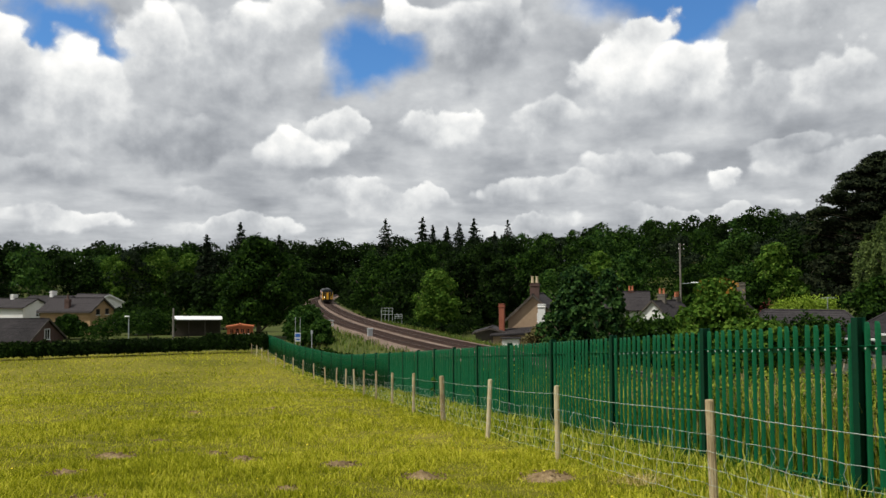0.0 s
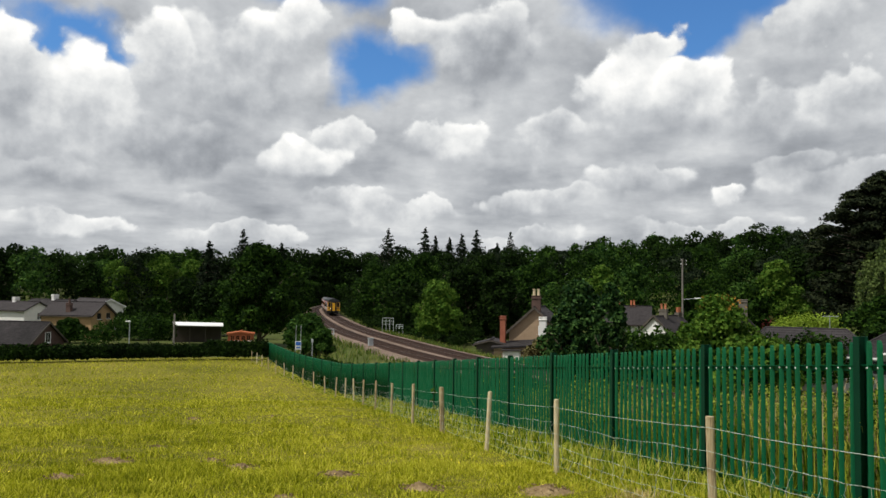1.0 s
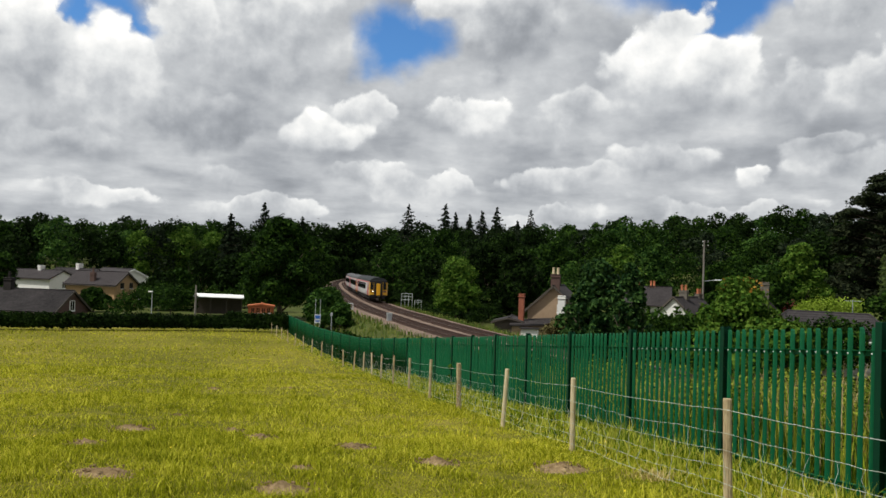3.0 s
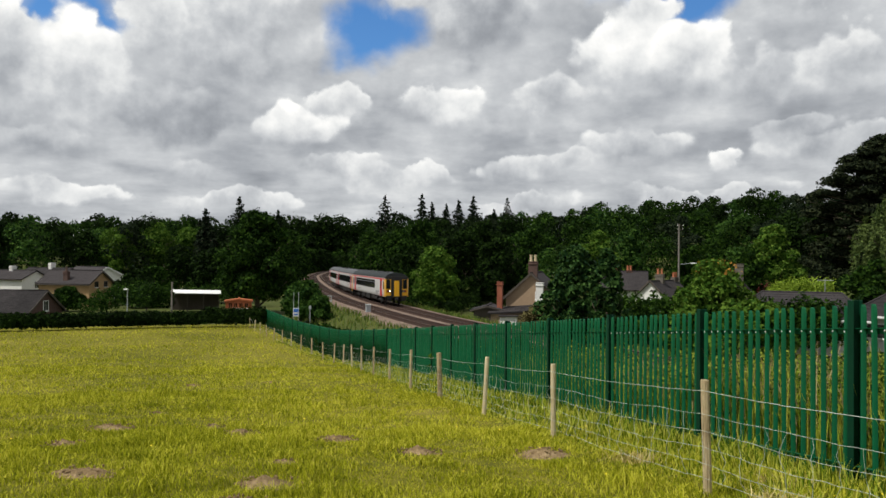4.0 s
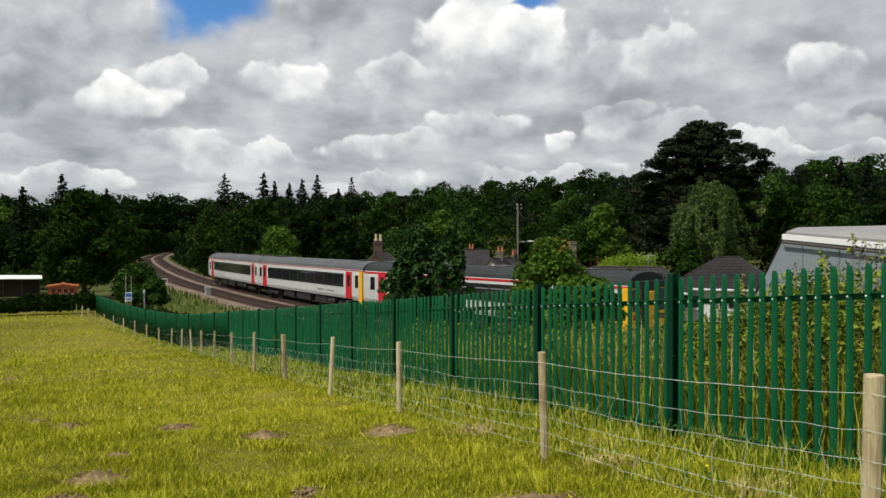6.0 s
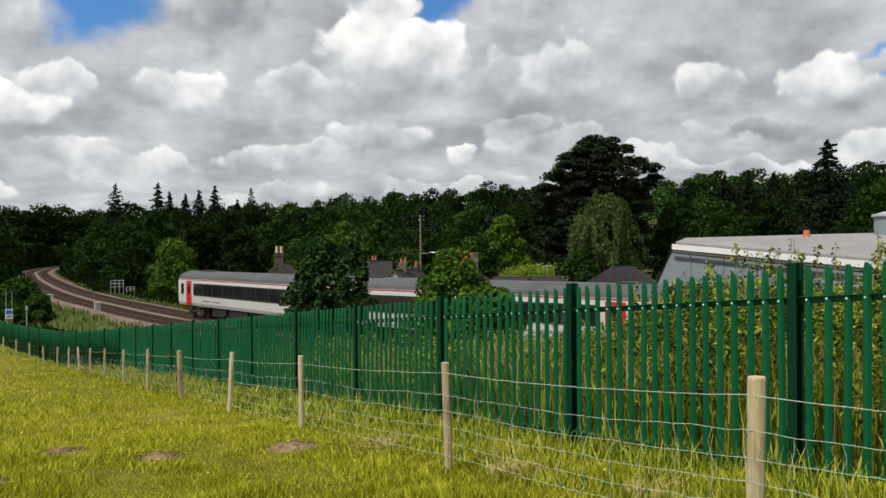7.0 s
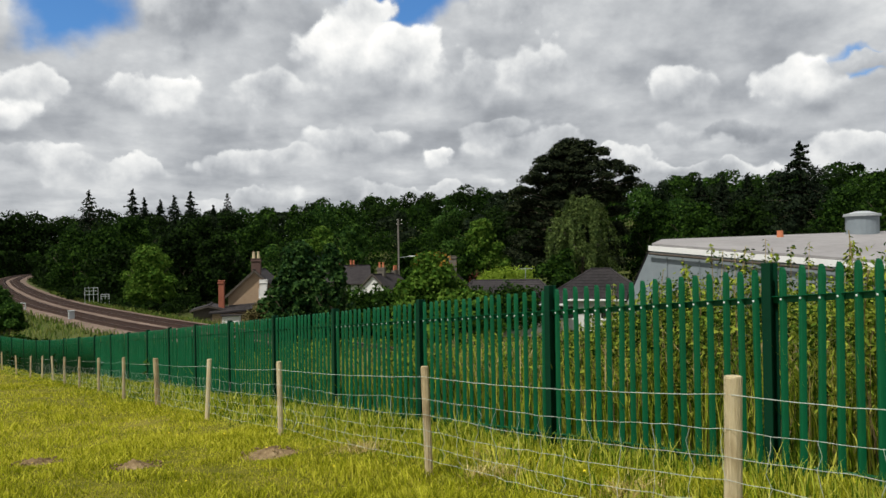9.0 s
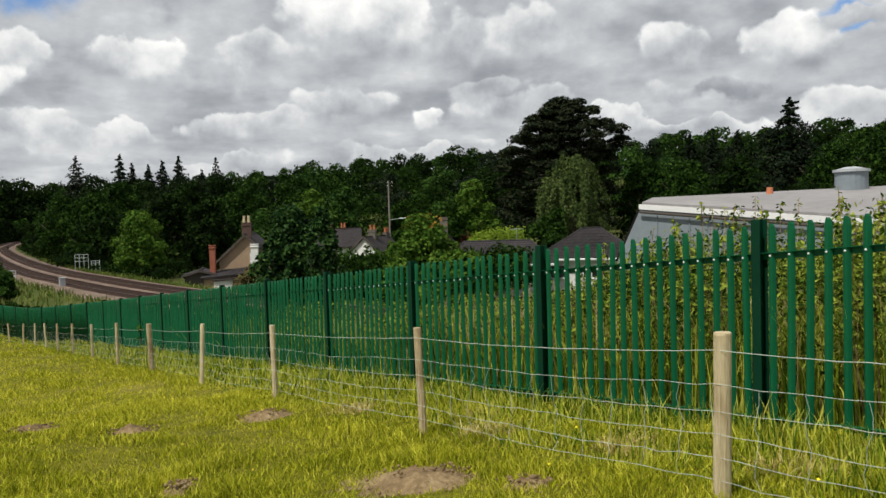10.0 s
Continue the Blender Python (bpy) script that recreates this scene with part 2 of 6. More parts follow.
STONE = mat("grey_stone", [(0.09, 0.08, 0.065), (0.17, 0.15, 0.125)], 4, 0.9, 0.5)
SOOT = mat("soot_black_brick", [(0.012, 0.010, 0.010), (0.03, 0.025, 0.023)], 9, 0.95, 0.5)
TERRACOTTA = mat("terracotta", [(0.40, 0.13, 0.06), (0.55, 0.2, 0.1)], 9, 0.8, 0.2)
BUFF = mat("buff_pot", [(0.45, 0.36, 0.22), (0.6, 0.5, 0.33)], 9, 0.8, 0.2)
PAINT_WHITE = mat("white_paint", [(0.68, 0.68, 0.66), (0.8, 0.8, 0.78)], 6, 0.5, 0.05)
METAL_GREY = mat("grey_sheet", [(0.27, 0.29, 0.30), (0.37, 0.39, 0.40)], 2, 0.6, 0.1)
WALL_GREY = mat("blue_grey_cladding", [(0.17, 0.20, 0.22), (0.24, 0.275, 0.295)], 2, 0.6, 0.1)
FELT = mat("roof_felt", [(0.18, 0.17, 0.168), (0.29, 0.28, 0.275)], 1.5, 0.9, 0.3, big=0.2)
DARK = mat("dark_opening", [(0.012, 0.012, 0.014), (0.02, 0.02, 0.022)], 5, 0.2, 0, spec=0.6)
RED_OXIDE = mat("red_oxide_paint", [(0.30, 0.08, 0.03), (0.42, 0.13, 0.05)], 4, 0.7, 0.2)
TIMBER_DARK = mat("dark_timber", [(0.05, 0.04, 0.032), (0.10, 0.085, 0.07)], 8, 0.9, 0.3)


# ---- small mesh tools ----
def mesh_ob(name, bm, material, parent=None, label="", smooth=False):
    me = bpy.data.meshes.new(name)
    bm.to_mesh(me)
    bm.free()
    me.materials.append(material)
    if smooth:
        me.polygons.foreach_set("use_smooth", [True] * len(me.polygons))
    ob = new(name, me)
    ob.parent = parent
    if label:
        ob["label"] = label
    return ob


part = mesh_ob


def raw(name, verts, faces, material, parent=None, label="", smooth=False):
    """A mesh from numpy arrays; faces all of one length."""
    me = bpy.data.meshes.new(name)
    v, f = np.asarray(verts, np.float32), np.asarray(faces, np.int32)
    me.vertices.add(len(v))
    me.vertices.foreach_set("co", v.ravel())
    me.loops.add(f.size)
    me.loops.foreach_set("vertex_index", f.ravel())
    me.polygons.add(len(f))
    me.polygons.foreach_set("loop_start", np.arange(len(f), dtype=np.int32) * f.shape[1])
    if smooth:
        me.polygons.foreach_set("use_smooth", np.ones(len(f), bool))
    me.update(calc_edges=True)
    me.validate()
    me.materials.append(material)
    ob = new(name, me)
    ob.parent = parent
    if label:
        ob["label"] = label
    return ob


def box(bm, size, at=(0, 0, 0), turn=None, bevel=0.0):
    m = Matrix.Translation(at) @ (turn or Matrix()) @ Matrix.Diagonal((*size, 1))
    g = bmesh.ops.create_cube(bm, size=1, matrix=m)
    if bevel:
        edges = {e for v in g["verts"] for e in v.link_edges}
        bmesh.ops.bevel(bm, geom=list(edges), offset=bevel, segments=1, affect="EDGES")
    return bm


def rod(bm, a, b, ra, rb=None, seg=8):
    a, b = Vector(a), Vector(b)
    d = b - a
    m = Matrix.Translation((a + b) / 2) @ d.to_track_quat("Z", "Y").to_matrix().to_4x4()
    bmesh.ops.create_cone(bm, cap_ends=True, segments=seg, radius1=ra, radius2=ra if rb is None else rb, depth=d.length, matrix=m)
    return bm


def prism(bm, profile, length, m=None):
    """A profile in x and z, drawn out along y from 0 to length."""
    m = m or Matrix()
    a = [bm.verts.new(m @ Vector((x, 0, z))) for x, z in profile]
    b = [bm.verts.new(m @ Vector((x, length, z))) for x, z in profile]
    n = len(profile)
    bm.faces.new(a)
    bm.faces.new(b[::-1])
    for i in range(n):
        bm.faces.new((a[i], b[i], b[(i + 1) % n], a[(i + 1) % n]))
    bmesh.ops.recalc_face_normals(bm, faces=bm.faces[:])
    return bm


def empty(name, m, label="", category="", group="", kind=""):
    ob = new(name)
    ob.matrix_basis = m
    return tagged(ob, label, category, group, kind)


def polar(bearing, dist, z=0.0):
    """Bearing in degrees clockwise from +y."""
    a = radians(bearing)
    return Vector((dist * math.sin(a), dist * math.cos(a), z))


# ---- plan: track, fences, ground ----
def spline(points, step):
    """Catmull-Rom through the points, cut into even steps."""
    p = np.array(points, float)
    p = np.vstack([2 * p[0] - p[1], p, 2 * p[-1] - p[-2]])
    out = []
    for i in range(1, len(p) - 2):
        t = np.linspace(0, 1, 60, endpoint=False)[:, None]
        a, b, c, d = p[i - 1], p[i], p[i + 1], p[i + 2]
        out.append(0.5 * (2 * b + (c - a) * t + (2 * a - 5 * b + 4 * c - d) * t ** 2 + (3 * b - a - 3 * c + d) * t ** 3))
    q = np.vstack(out + [p[-2][None]])
    s = np.concatenate([[0], np.cumsum(np.linalg.norm(np.diff(q, axis=0), axis=1))])
    u = np.arange(0, s[-1], step)
    return np.stack([np.interp(u, s, q[:, k]) for k in range(q.shape[1])], 1)


RAIL_TOP = -5.15
# centre line of the far track, from the distance to the near end
TRACK = spline([(40, 560), (-12, 500), (-40, 435), (-48, 366), (-40, 267), (-31.6, 211.6), (-23.4, 167), (-15.4, 128), (-8.9, 101), (-4.9, 87.5),
                (-0.6, 73.3), (3.9, 60.8), (11.0, 43.8), (18.6, 30.6), (28, 18.5), (40, 8), (60, -5), (95, -22), (150, -40)], 0.5)
TAN = np.gradient(TRACK, axis=0)
TAN /= np.linalg.norm(TAN, axis=1)[:, None]
SIDE = np.stack([TAN[:, 1], -TAN[:, 0]], 1)     # to the right of travel: the field's side
SIX = 3.4                                        # spacing of the two tracks
PALISADE = [(6.59, -2.91), (5.36, 2.45), (4.13, 7.81), (1.55, 18.5), (-0.9, 29.0), (-3.0, 36.5), (-6.1, 45.6), (-10.0, 56.0), (-14.2, 68.5), (-18.0, 79.5)]
STOCK = [(4.8, -3.3), (3.2, 3.72), (1.6, 10.74), (-0.02, 17.76), (-2.5, 28.5), (-5.87, 42.5), (-10.8, 56.0), (-15.6, 68.0), (-19.4, 78.0)]


def ground(x, y):
    """Height of the ground, for numpy arrays."""
    x, y = np.asarray(x, float), np.asarray(y, float)
    r = np.hypot(x, y)
    brg = np.degrees(np.arctan2(x, y))
    zf = np.interp(y, [-300, -40, 0, 8, 45, 62, 80, 110, 2000], [1, 0.5, -1.42, -2.17, -5.85, -6.5, -6.85, -7.1, -7.1])
    top = np.interp(brg, [-180, -60, -40, -16, -12, -5, -1, 8, 17, 30, 45, 90, 180], [0, 0, 0, 0, -6, -6, 0.5, 5, 9, 11, 14, 14, 0])
    k = np.clip((r - 125) / 160, 0, 1)
    k = k * k * (3 - 2 * k)
    shape = x.shape
    P = np.stack([x.ravel(), y.ravel()], 1)
    best = np.full(len(P), 1e9)
    side = np.zeros(len(P))
    for i in range(0, len(TRACK), 8):
        d = P - TRACK[i]
        q = np.hypot(d[:, 0], d[:, 1])
        m = q < best
        best[m] = q[m]
        side[m] = d[m] @ SIDE[i]
    u = side.reshape(shape)                      # + on the field's side
    near = np.where(u > 0, np.maximum(u - SIX, 0), -u)
    along = best.reshape(shape)
    east = np.clip((-u - 2) / 8, 0, 1)
    z = zf * (1 - east) + -6.6 * east
    z = z + (top - z) * k * (r > 100)
    w = np.clip((np.maximum(near, along - 12) - 2.6) / 4.5, 0, 1)
    w = w * w * (3 - 2 * w)
    z = (RAIL_TOP - 0.42) * (1 - w) + z * w
    return z


def gz(x, y):
    return float(ground(np.array([x]), np.array([y]))[0])


def build_ground():
    ang = np.concatenate([np.linspace(-180, -48, 34, endpoint=False), np.linspace(-48, 68, 260, endpoint=False), np.linspace(68, 180, 30, endpoint=False)])
    rad = np.concatenate([[0.02], np.geomspace(1.0, 1800, 190)])
    A, Rr = np.meshgrid(np.radians(ang), rad)
    x, y = Rr * np.sin(A) + 0.4, Rr * np.cos(A) - 0.5
    z = ground(x, y)
    for s, a in ((0.35, 0.05), (1.3, 0.02)):
        z += a * np.sin(x * s * 1.7 + 1.3 * np.sin(y * s)) * np.cos(y * s * 1.3 + x * s * 0.4) * np.clip(1 - Rr / 120, 0, 1)
    n = len(ang)
    v = np.stack([x, y, z], -1).reshape(-1, 3)
    i, j = np.meshgrid(np.arange(len(rad) - 1), np.arange(n), indexing="ij")
    a, b = i * n + j, i * n + (j + 1) % n
    f = np.stack([a, b, b + n, a + n], -1).reshape(-1, 4)
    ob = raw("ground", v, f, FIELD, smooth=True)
    ob.data.materials.append(VERGE)
    # the railway land and everything past it is rough verge
    c = v[f].mean(1)
    cut = spline(PALISADE, 1.0)
    xs = np.interp(c[:, 1], cut[:, 1], cut[:, 0])
    rough = (c[:, 0] > xs) | (np.hypot(c[:, 0], c[:, 1]) > 86)
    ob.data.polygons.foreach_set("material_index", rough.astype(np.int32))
    tagged(ob, "sloping meadow of short yellow-green grass", "ground", kind="structure")


build_ground()


# ---- railway ----
def sweep(name, line, normals, profile, zbase, material, parent=None, label="", closed=True):
    """A profile of (offset, height) drawn along a line in plan."""
    n, k = len(line), len(profile)
    v = np.zeros((n, k, 3))
    for j, (o, h) in enumerate(profile):
        v[:, j, :2] = line + normals * o
        v[:, j, 2] = zbase + h
    i, j = np.meshgrid(np.arange(n - 1), np.arange(k if closed else k - 1), indexing="ij")
    a, b = i * k + j, i * k + (j + 1) % k
    f = np.stack([a, b, b + k, a + k], -1).reshape(-1, 4)
    return raw(name, v.reshape(-1, 3), f, material, parent, label)


def build_railway():
    bed = sweep("ballast_bed", TRACK[::4], SIDE[::4], [(-3.6, -0.75), (-2.0, -0.17), (SIX + 2.0, -0.17), (SIX + 3.9, -0.95)], RAIL_TOP, BALLAST, closed=False)
    tagged(bed, "pinkish-grey stone ballast under two railway tracks", "ballast", kind="structure")
    for o, group in ((0.0, "running lines"), (SIX, "running lines")):
        tr = empty("railway_track", Matrix(), "rusty rails on sleepers in ballast", "railway track", group, "structure")
        sweep("stained_ballast", TRACK[::4], SIDE[::4], [(o - 1.3, -0.18), (o - 1.2, -0.155), (o + 1.2, -0.155), (o + 1.3, -0.18)], RAIL_TOP, STAIN, tr, "dark rust-stained ballast", closed=False)
        for g in (-0.7525, 0.7525):
            c = o + g
            rail = sweep("rail", TRACK[::2], SIDE[::2], [(c - 0.07, -0.15), (c + 0.07, -0.15), (c + 0.02, -0.12), (c + 0.036, -0.03), (c + 0.036, 0), (c - 0.036, 0), (c - 0.036, -0.03), (c - 0.02, -0.12)], RAIL_TOP, RUST, tr)
            sweep("rail_head", TRACK[::2], SIDE[::2], [(c - 0.03, 0.001), (c + 0.03, 0.001), (c + 0.03, 0.004), (c - 0.03, 0.004)], RAIL_TOP, SHINE, rail, "polished rail top")
        s = np.arange(0, len(TRACK) * 0.5 - 1, 0.65) * 2
        idx = np.clip(s.astype(int), 0, len(TRACK) - 1)
        cube = np.array([(a, b, c) for c in (0, 1) for a, b in ((-1, -1), (1, -1), (1, 1), (-1, 1))], float)
        vs = []
        for i in idx:
            c3 = np.array([*(TRACK[i] + SIDE[i] * o), RAIL_TOP - 0.23])
            vs.append(c3 + cube[:, :1] * 1.25 * np.array([*SIDE[i], 0]) + cube[:, 1:2] * 0.125 * np.array([*TAN[i], 0]) + cube[:, 2:] * np.array([0, 0, 0.1]))
        q = np.array([(4, 5, 6, 7), (0, 1, 5, 4), (1, 2, 6, 5), (2, 3, 7, 6), (3, 0, 4, 7)])
        f = (q[None] + 8 * np.arange(len(idx))[:, None, None]).reshape(-1, 4)
        tagged(raw("sleepers", np.concatenate(vs), f, SLEEPER, tr), kind="stuff")


build_railway()


# ---- foliage ----
def leaf_cards(pos, nrm, size, rng, spread=0.7, aspect=0.75):
    """One bent leaf clump (two triangles; far off only one) at each place, facing roughly along the given way."""
    n = len(pos)
    d = nrm + rng.normal(0, spread, (n, 3))
    d /= np.linalg.norm(d, axis=1)[:, None] + 1e-9
    up = rng.normal(0, 1, (n, 3))
    a = np.cross(d, up)
    a /= np.linalg.norm(a, axis=1)[:, None] + 1e-9
    b = np.cross(d, a)
    s = size * rng.uniform(0.6, 1.4, (n, 1))
    w = s * aspect
    if np.min(size) >= 0.105:
        v = np.stack([pos - a * s - b * w * 0.8, pos + a * s * 1.15 - b * w * 0.3, pos - a * s * 0.1 + b * w * 1.5], 1).reshape(-1, 3)
        return v, np.arange(3 * n).reshape(-1, 3)
    v = np.stack([pos - a * s, pos - b * w + d * s * 0.25, pos + a * s, pos + b * w - d * s * 0.1], 1).reshape(-1, 3)
    k = np.arange(n)[:, None] * 4
    f = np.concatenate([k + [[0, 1, 2]], k + [[0, 2, 3]]])
    return v, f


def blob_points(rng, centre, radii, n, inner=0.62):
    """Places and outward ways in the outer shell of a lumpy ball."""
    d = rng.normal(0, 1, (n, 3))
    d /= np.linalg.norm(d, axis=1)[:, None]
    d[:, 2] = np.where(d[:, 2] < -0.5, -d[:, 2], d[:, 2])
    r = rng.uniform(inner ** 3, 1, n) ** (1 / 3)
    r = r * (1 + 0.10 * np.sin(d[:, 0] * 7 + centre[0]) * np.cos(d[:, 2] * 6 + centre[1]) + 0.08 * np.sin(d[:, 1] * 11))
    return np.array(centre) + d * r[:, None] * np.array(radii), d


def crown_blobs(rng, h, w, base, count, lump=1.0):
    """Clumps that make up a broad crown of height h and width w."""
    out = []
    for i in range(count):
        t = (i + 0.5) / count
        zz = base + (h - base) * (0.12 + 0.80 * t)
        env = math.sin(math.pi * min(1, 0.25 + 0.72 * t)) ** 0.7 * w / 2
        a = i * 2.4 + rng.uniform(-0.5, 0.5)
        rr = env * rng.uniform(0.25, 0.78)
        s = w * rng.uniform(0.17, 0.27) * (1.1 - 0.35 * t) * lump
        out.append(((rr * math.cos(a), rr * math.sin(a), min(zz, h - s * 0.75)), (s, s, s * rng.uniform(0.7, 0.95))))
    out.append(((0, 0, base + (h - base) * 0.5), (w * 0.3, w * 0.3, (h - base) * 0.42)))
    return out


def limbs(bm, rng, h, base, w, trunk):
    rod(bm, (0, 0, -0.4), (0, 0, base + (h - base) * 0.45), trunk, trunk * 0.45, 9)
    rod(bm, (0, 0, -0.4), (0, 0, 0.35), trunk * 1.5, trunk * 0.95, 9)
    for i in range(7):
        a, z0 = i * 2.4, base * 0.8 + (h - base) * 0.07 * i
        rod(bm, (0, 0, z0), (math.cos(a) * w * 0.32, math.sin(a) * w * 0.32, z0 + (h - base) * 0.28), trunk * 0.38, trunk * 0.1, 6)
        rod(bm, (math.cos(a) * w * 0.18, math.sin(a) * w * 0.18, z0 + (h - base) * 0.16), (math.cos(a + 0.6) * w * 0.36, math.sin(a + 0.6) * w * 0.36, z0 + (h - base) * 0.36), trunk * 0.18, trunk * 0.05, 5)


def broad_tree(name, h, w, leaf, size, count, clumps=18, base=None, seed=0, label="", trunk=None, lump=1.0):
    rng = np.random.default_rng(seed)
    base = h * 0.16 if base is None else base
    ob = empty(name, Matrix(), label, "tree")
    bm = bmesh.new()
    limbs(bm, rng, h, base, w, trunk or max(0.05, w * 0.03))
    part("trunk", bm, BARK, ob, smooth=True)
    P, D = [], []
    blobs = crown_blobs(rng, h, w, base, clumps, lump)
    vol = np.array([b[1][0] ** 2 for b in blobs])
    for (c, r), k in zip(blobs, vol / vol.sum()):
        p, d = blob_points(rng, c, r, int(count * k))
        P.append(p)
        D.append(d)
    v, f = leaf_cards(np.concatenate(P), np.concatenate(D), size, rng)
    raw("crown", v, f, leaf, ob)
    return ob


def conifer(name, h, w, size, count, seed=0, label="", base=0.12, droop=0.25, tiers=16, leaf=None):
    rng = np.random.default_rng(seed)
    ob = empty(name, Matrix(), label, "tree")
    bm = bmesh.new()
    rod(bm, (0, 0, -0.4), (0, 0, h * 0.97), w * 0.035, 0.03, 7)
    P, D = [], []
    for i in range(tiers):
        t = (i + 0.5) / tiers
        z = h * (base + (1 - base) * t)
        R = w / 2 * (1 - t) ** 0.85 * rng.uniform(0.75, 1.15) + 0.12
        arms = 7 if t < 0.8 else 5
        for k in range(arms):
            a = k * 2 * math.pi / arms + i * 0.9 + rng.uniform(-0.2, 0.2)
            rk = R * rng.uniform(0.45, 1.15)
            end = np.array([math.cos(a) * rk, math.sin(a) * rk, z - rk * droop * rng.uniform(0.2, 1.6) + rng.uniform(-0.6, 0.6) * h / tiers])
            if i % 2 == 0:
                rod(bm, (0, 0, z), tuple(end), 0.05 + 0.03 * (1 - t), 0.015, 4)
            n = max(3, int(count / tiers / arms * (1.7 * (1 - t) + 0.15)))
            u = rng.uniform(0.15, 1, n)[:, None] ** 0.8
            P.append(np.array([0, 0, z]) * (1 - u) + end * u + rng.normal(0, 1, (n, 3)) * np.array([0.15, 0.15, 0.10]) * rk * (1.1 - 0.6 * u))
            D.append(np.tile([math.cos(a) * 0.4, math.sin(a) * 0.4, 0.8], (n, 1)))
    part("trunk", bm, BARK, ob)
    v, f = leaf_cards(np.concatenate(P), np.concatenate(D), size, rng, 0.5, 0.5)
    raw("crown", v, f, leaf or LEAF_CONIFER, ob)
    return ob


def put(ob, x, y, turn=0, z=None, s=1.0):
    ob.matrix_basis = pose(x, y, gz(x, y) - 0.05 if z is None else z, 0, 0, turn) @ Matrix.Diagonal((s, s, s, 1))
    return ob


def put_at(ob, bearing, dist, turn=0):
    p = polar(bearing, dist)
    return put(ob, p.x, p.y, turn)


def far_woods():
    """Wooded hillside: trees too many to count, as one mass of clumps."""
    rng = np.random.default_rng(11)
    sets = {LEAF_DARK: [[], []], LEAF_MID: [[], []], LEAF_CONIFER: [[], []], LEAF_SYC: [[], []]}
    for ring, (r0, r1, n) in enumerate(((112, 148, 90), (150, 175, 75), (180, 215, 95), (220, 270, 120), (275, 340, 140), (420, 640, 130))):
        for i in range(n):
            b = -46 + 114 * (i + rng.uniform(0, 1)) / n
            r = rng.uniform(r0, r1)
            x, y = r * math.sin(radians(b)), r * math.cos(radians(b))
            d = np.hypot(*(TRACK - (x, y)).T)
            if d.min() < 11:
                continue
            if ring == 0 and not (-7 < b < 10 or 36 < b):
                continue
            if ring == 1 and b < -17:
                continue
            h = rng.uniform(11, 15) * (1 if ring > 1 else 0.8)
            w = h * rng.uniform(0.75, 1.0)
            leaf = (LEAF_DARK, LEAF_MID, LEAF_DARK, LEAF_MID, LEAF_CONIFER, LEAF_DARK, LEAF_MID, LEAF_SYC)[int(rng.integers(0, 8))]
            z = gz(x, y) - 1
            if -14 < b < -3:
                h *= 1.35
            k = 6 if r < 300 else 4
            under = [((0, 0, 0.8), (w * 0.5, w * 0.5, 2.6))] if ring > 1 else []
            for c, rad in crown_blobs(rng, h, w, h * 0.1, k) + under:
                m = 235 if r < 220 else 165 if r < 300 else 80
                p, dd = blob_points(rng, c, np.array(rad) * 1.25, m, 0.6)
                sets[leaf][0].append(p + (x, y, z))
                sets[leaf][1].append(dd)
    # a tall stand closes the view along the line
    for i in range(32):
        b, r = -12.5 + 0.27 * i, 455 + 50 * rng.random()
        x, y = r * math.sin(radians(b)), r * math.cos(radians(b))
        if np.hypot(*(TRACK - (x, y)).T).min() < 14:
            continue
        h = rng.uniform(27, 34)
        for c, rad in crown_blobs(rng, h, h * 0.8, 1.0, 6):
            p, dd = blob_points(rng, c, np.array(rad) * 1.25, 130, 0.6)
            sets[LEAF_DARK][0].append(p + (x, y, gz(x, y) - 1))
            sets[LEAF_DARK][1].append(dd)
    # lineside trees crowd the far bend on both sides
    for i in range(30, len(TRACK), 7):
        x0, y0 = TRACK[i]
        for side in (-1, 1):
            if y0 < (118 if side < 0 else 160):
                continue
            o = -(7.5 + 5 * rng.random()) if side < 0 else SIX + 6.2 + 5 * rng.random()
            x, y = TRACK[i] + SIDE[i] * o
            if np.hypot(*(TRACK - (x, y)).T).min() < 6:
                continue
            h = rng.uniform(5.5, 9.5) if side < 0 else rng.uniform(6, 11)
            for c, rad in crown_blobs(rng, h, h * 0.95, 0.2, 6):
                p, dd = blob_points(rng, c, np.array(rad) * 1.2, 230, 0.75)
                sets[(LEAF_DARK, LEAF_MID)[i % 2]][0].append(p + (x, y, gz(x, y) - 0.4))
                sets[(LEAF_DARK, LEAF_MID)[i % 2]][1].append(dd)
    for leaf, (P, D) in sets.items():
        P = np.concatenate(P)
        size = 0.00150 * np.hypot(P[:, 0], P[:, 1])[:, None]
        v, f = leaf_cards(P, np.concatenate(D), size, rng, 0.6)
        tagged(raw("woodland", v, f, leaf), "dense dark green woodland on the hillside", "woodland", kind="stuff")


far_woods()


# ---- fences ----
def along(points, step, start=0.0):
    p = spline(points, 0.05)
    s = np.arange(len(p)) * 0.05
    u = np.arange(start, s[-1], step)
    return np.stack([np.interp(u, s, p[:, 0]), np.interp(u, s, p[:, 1])], 1)


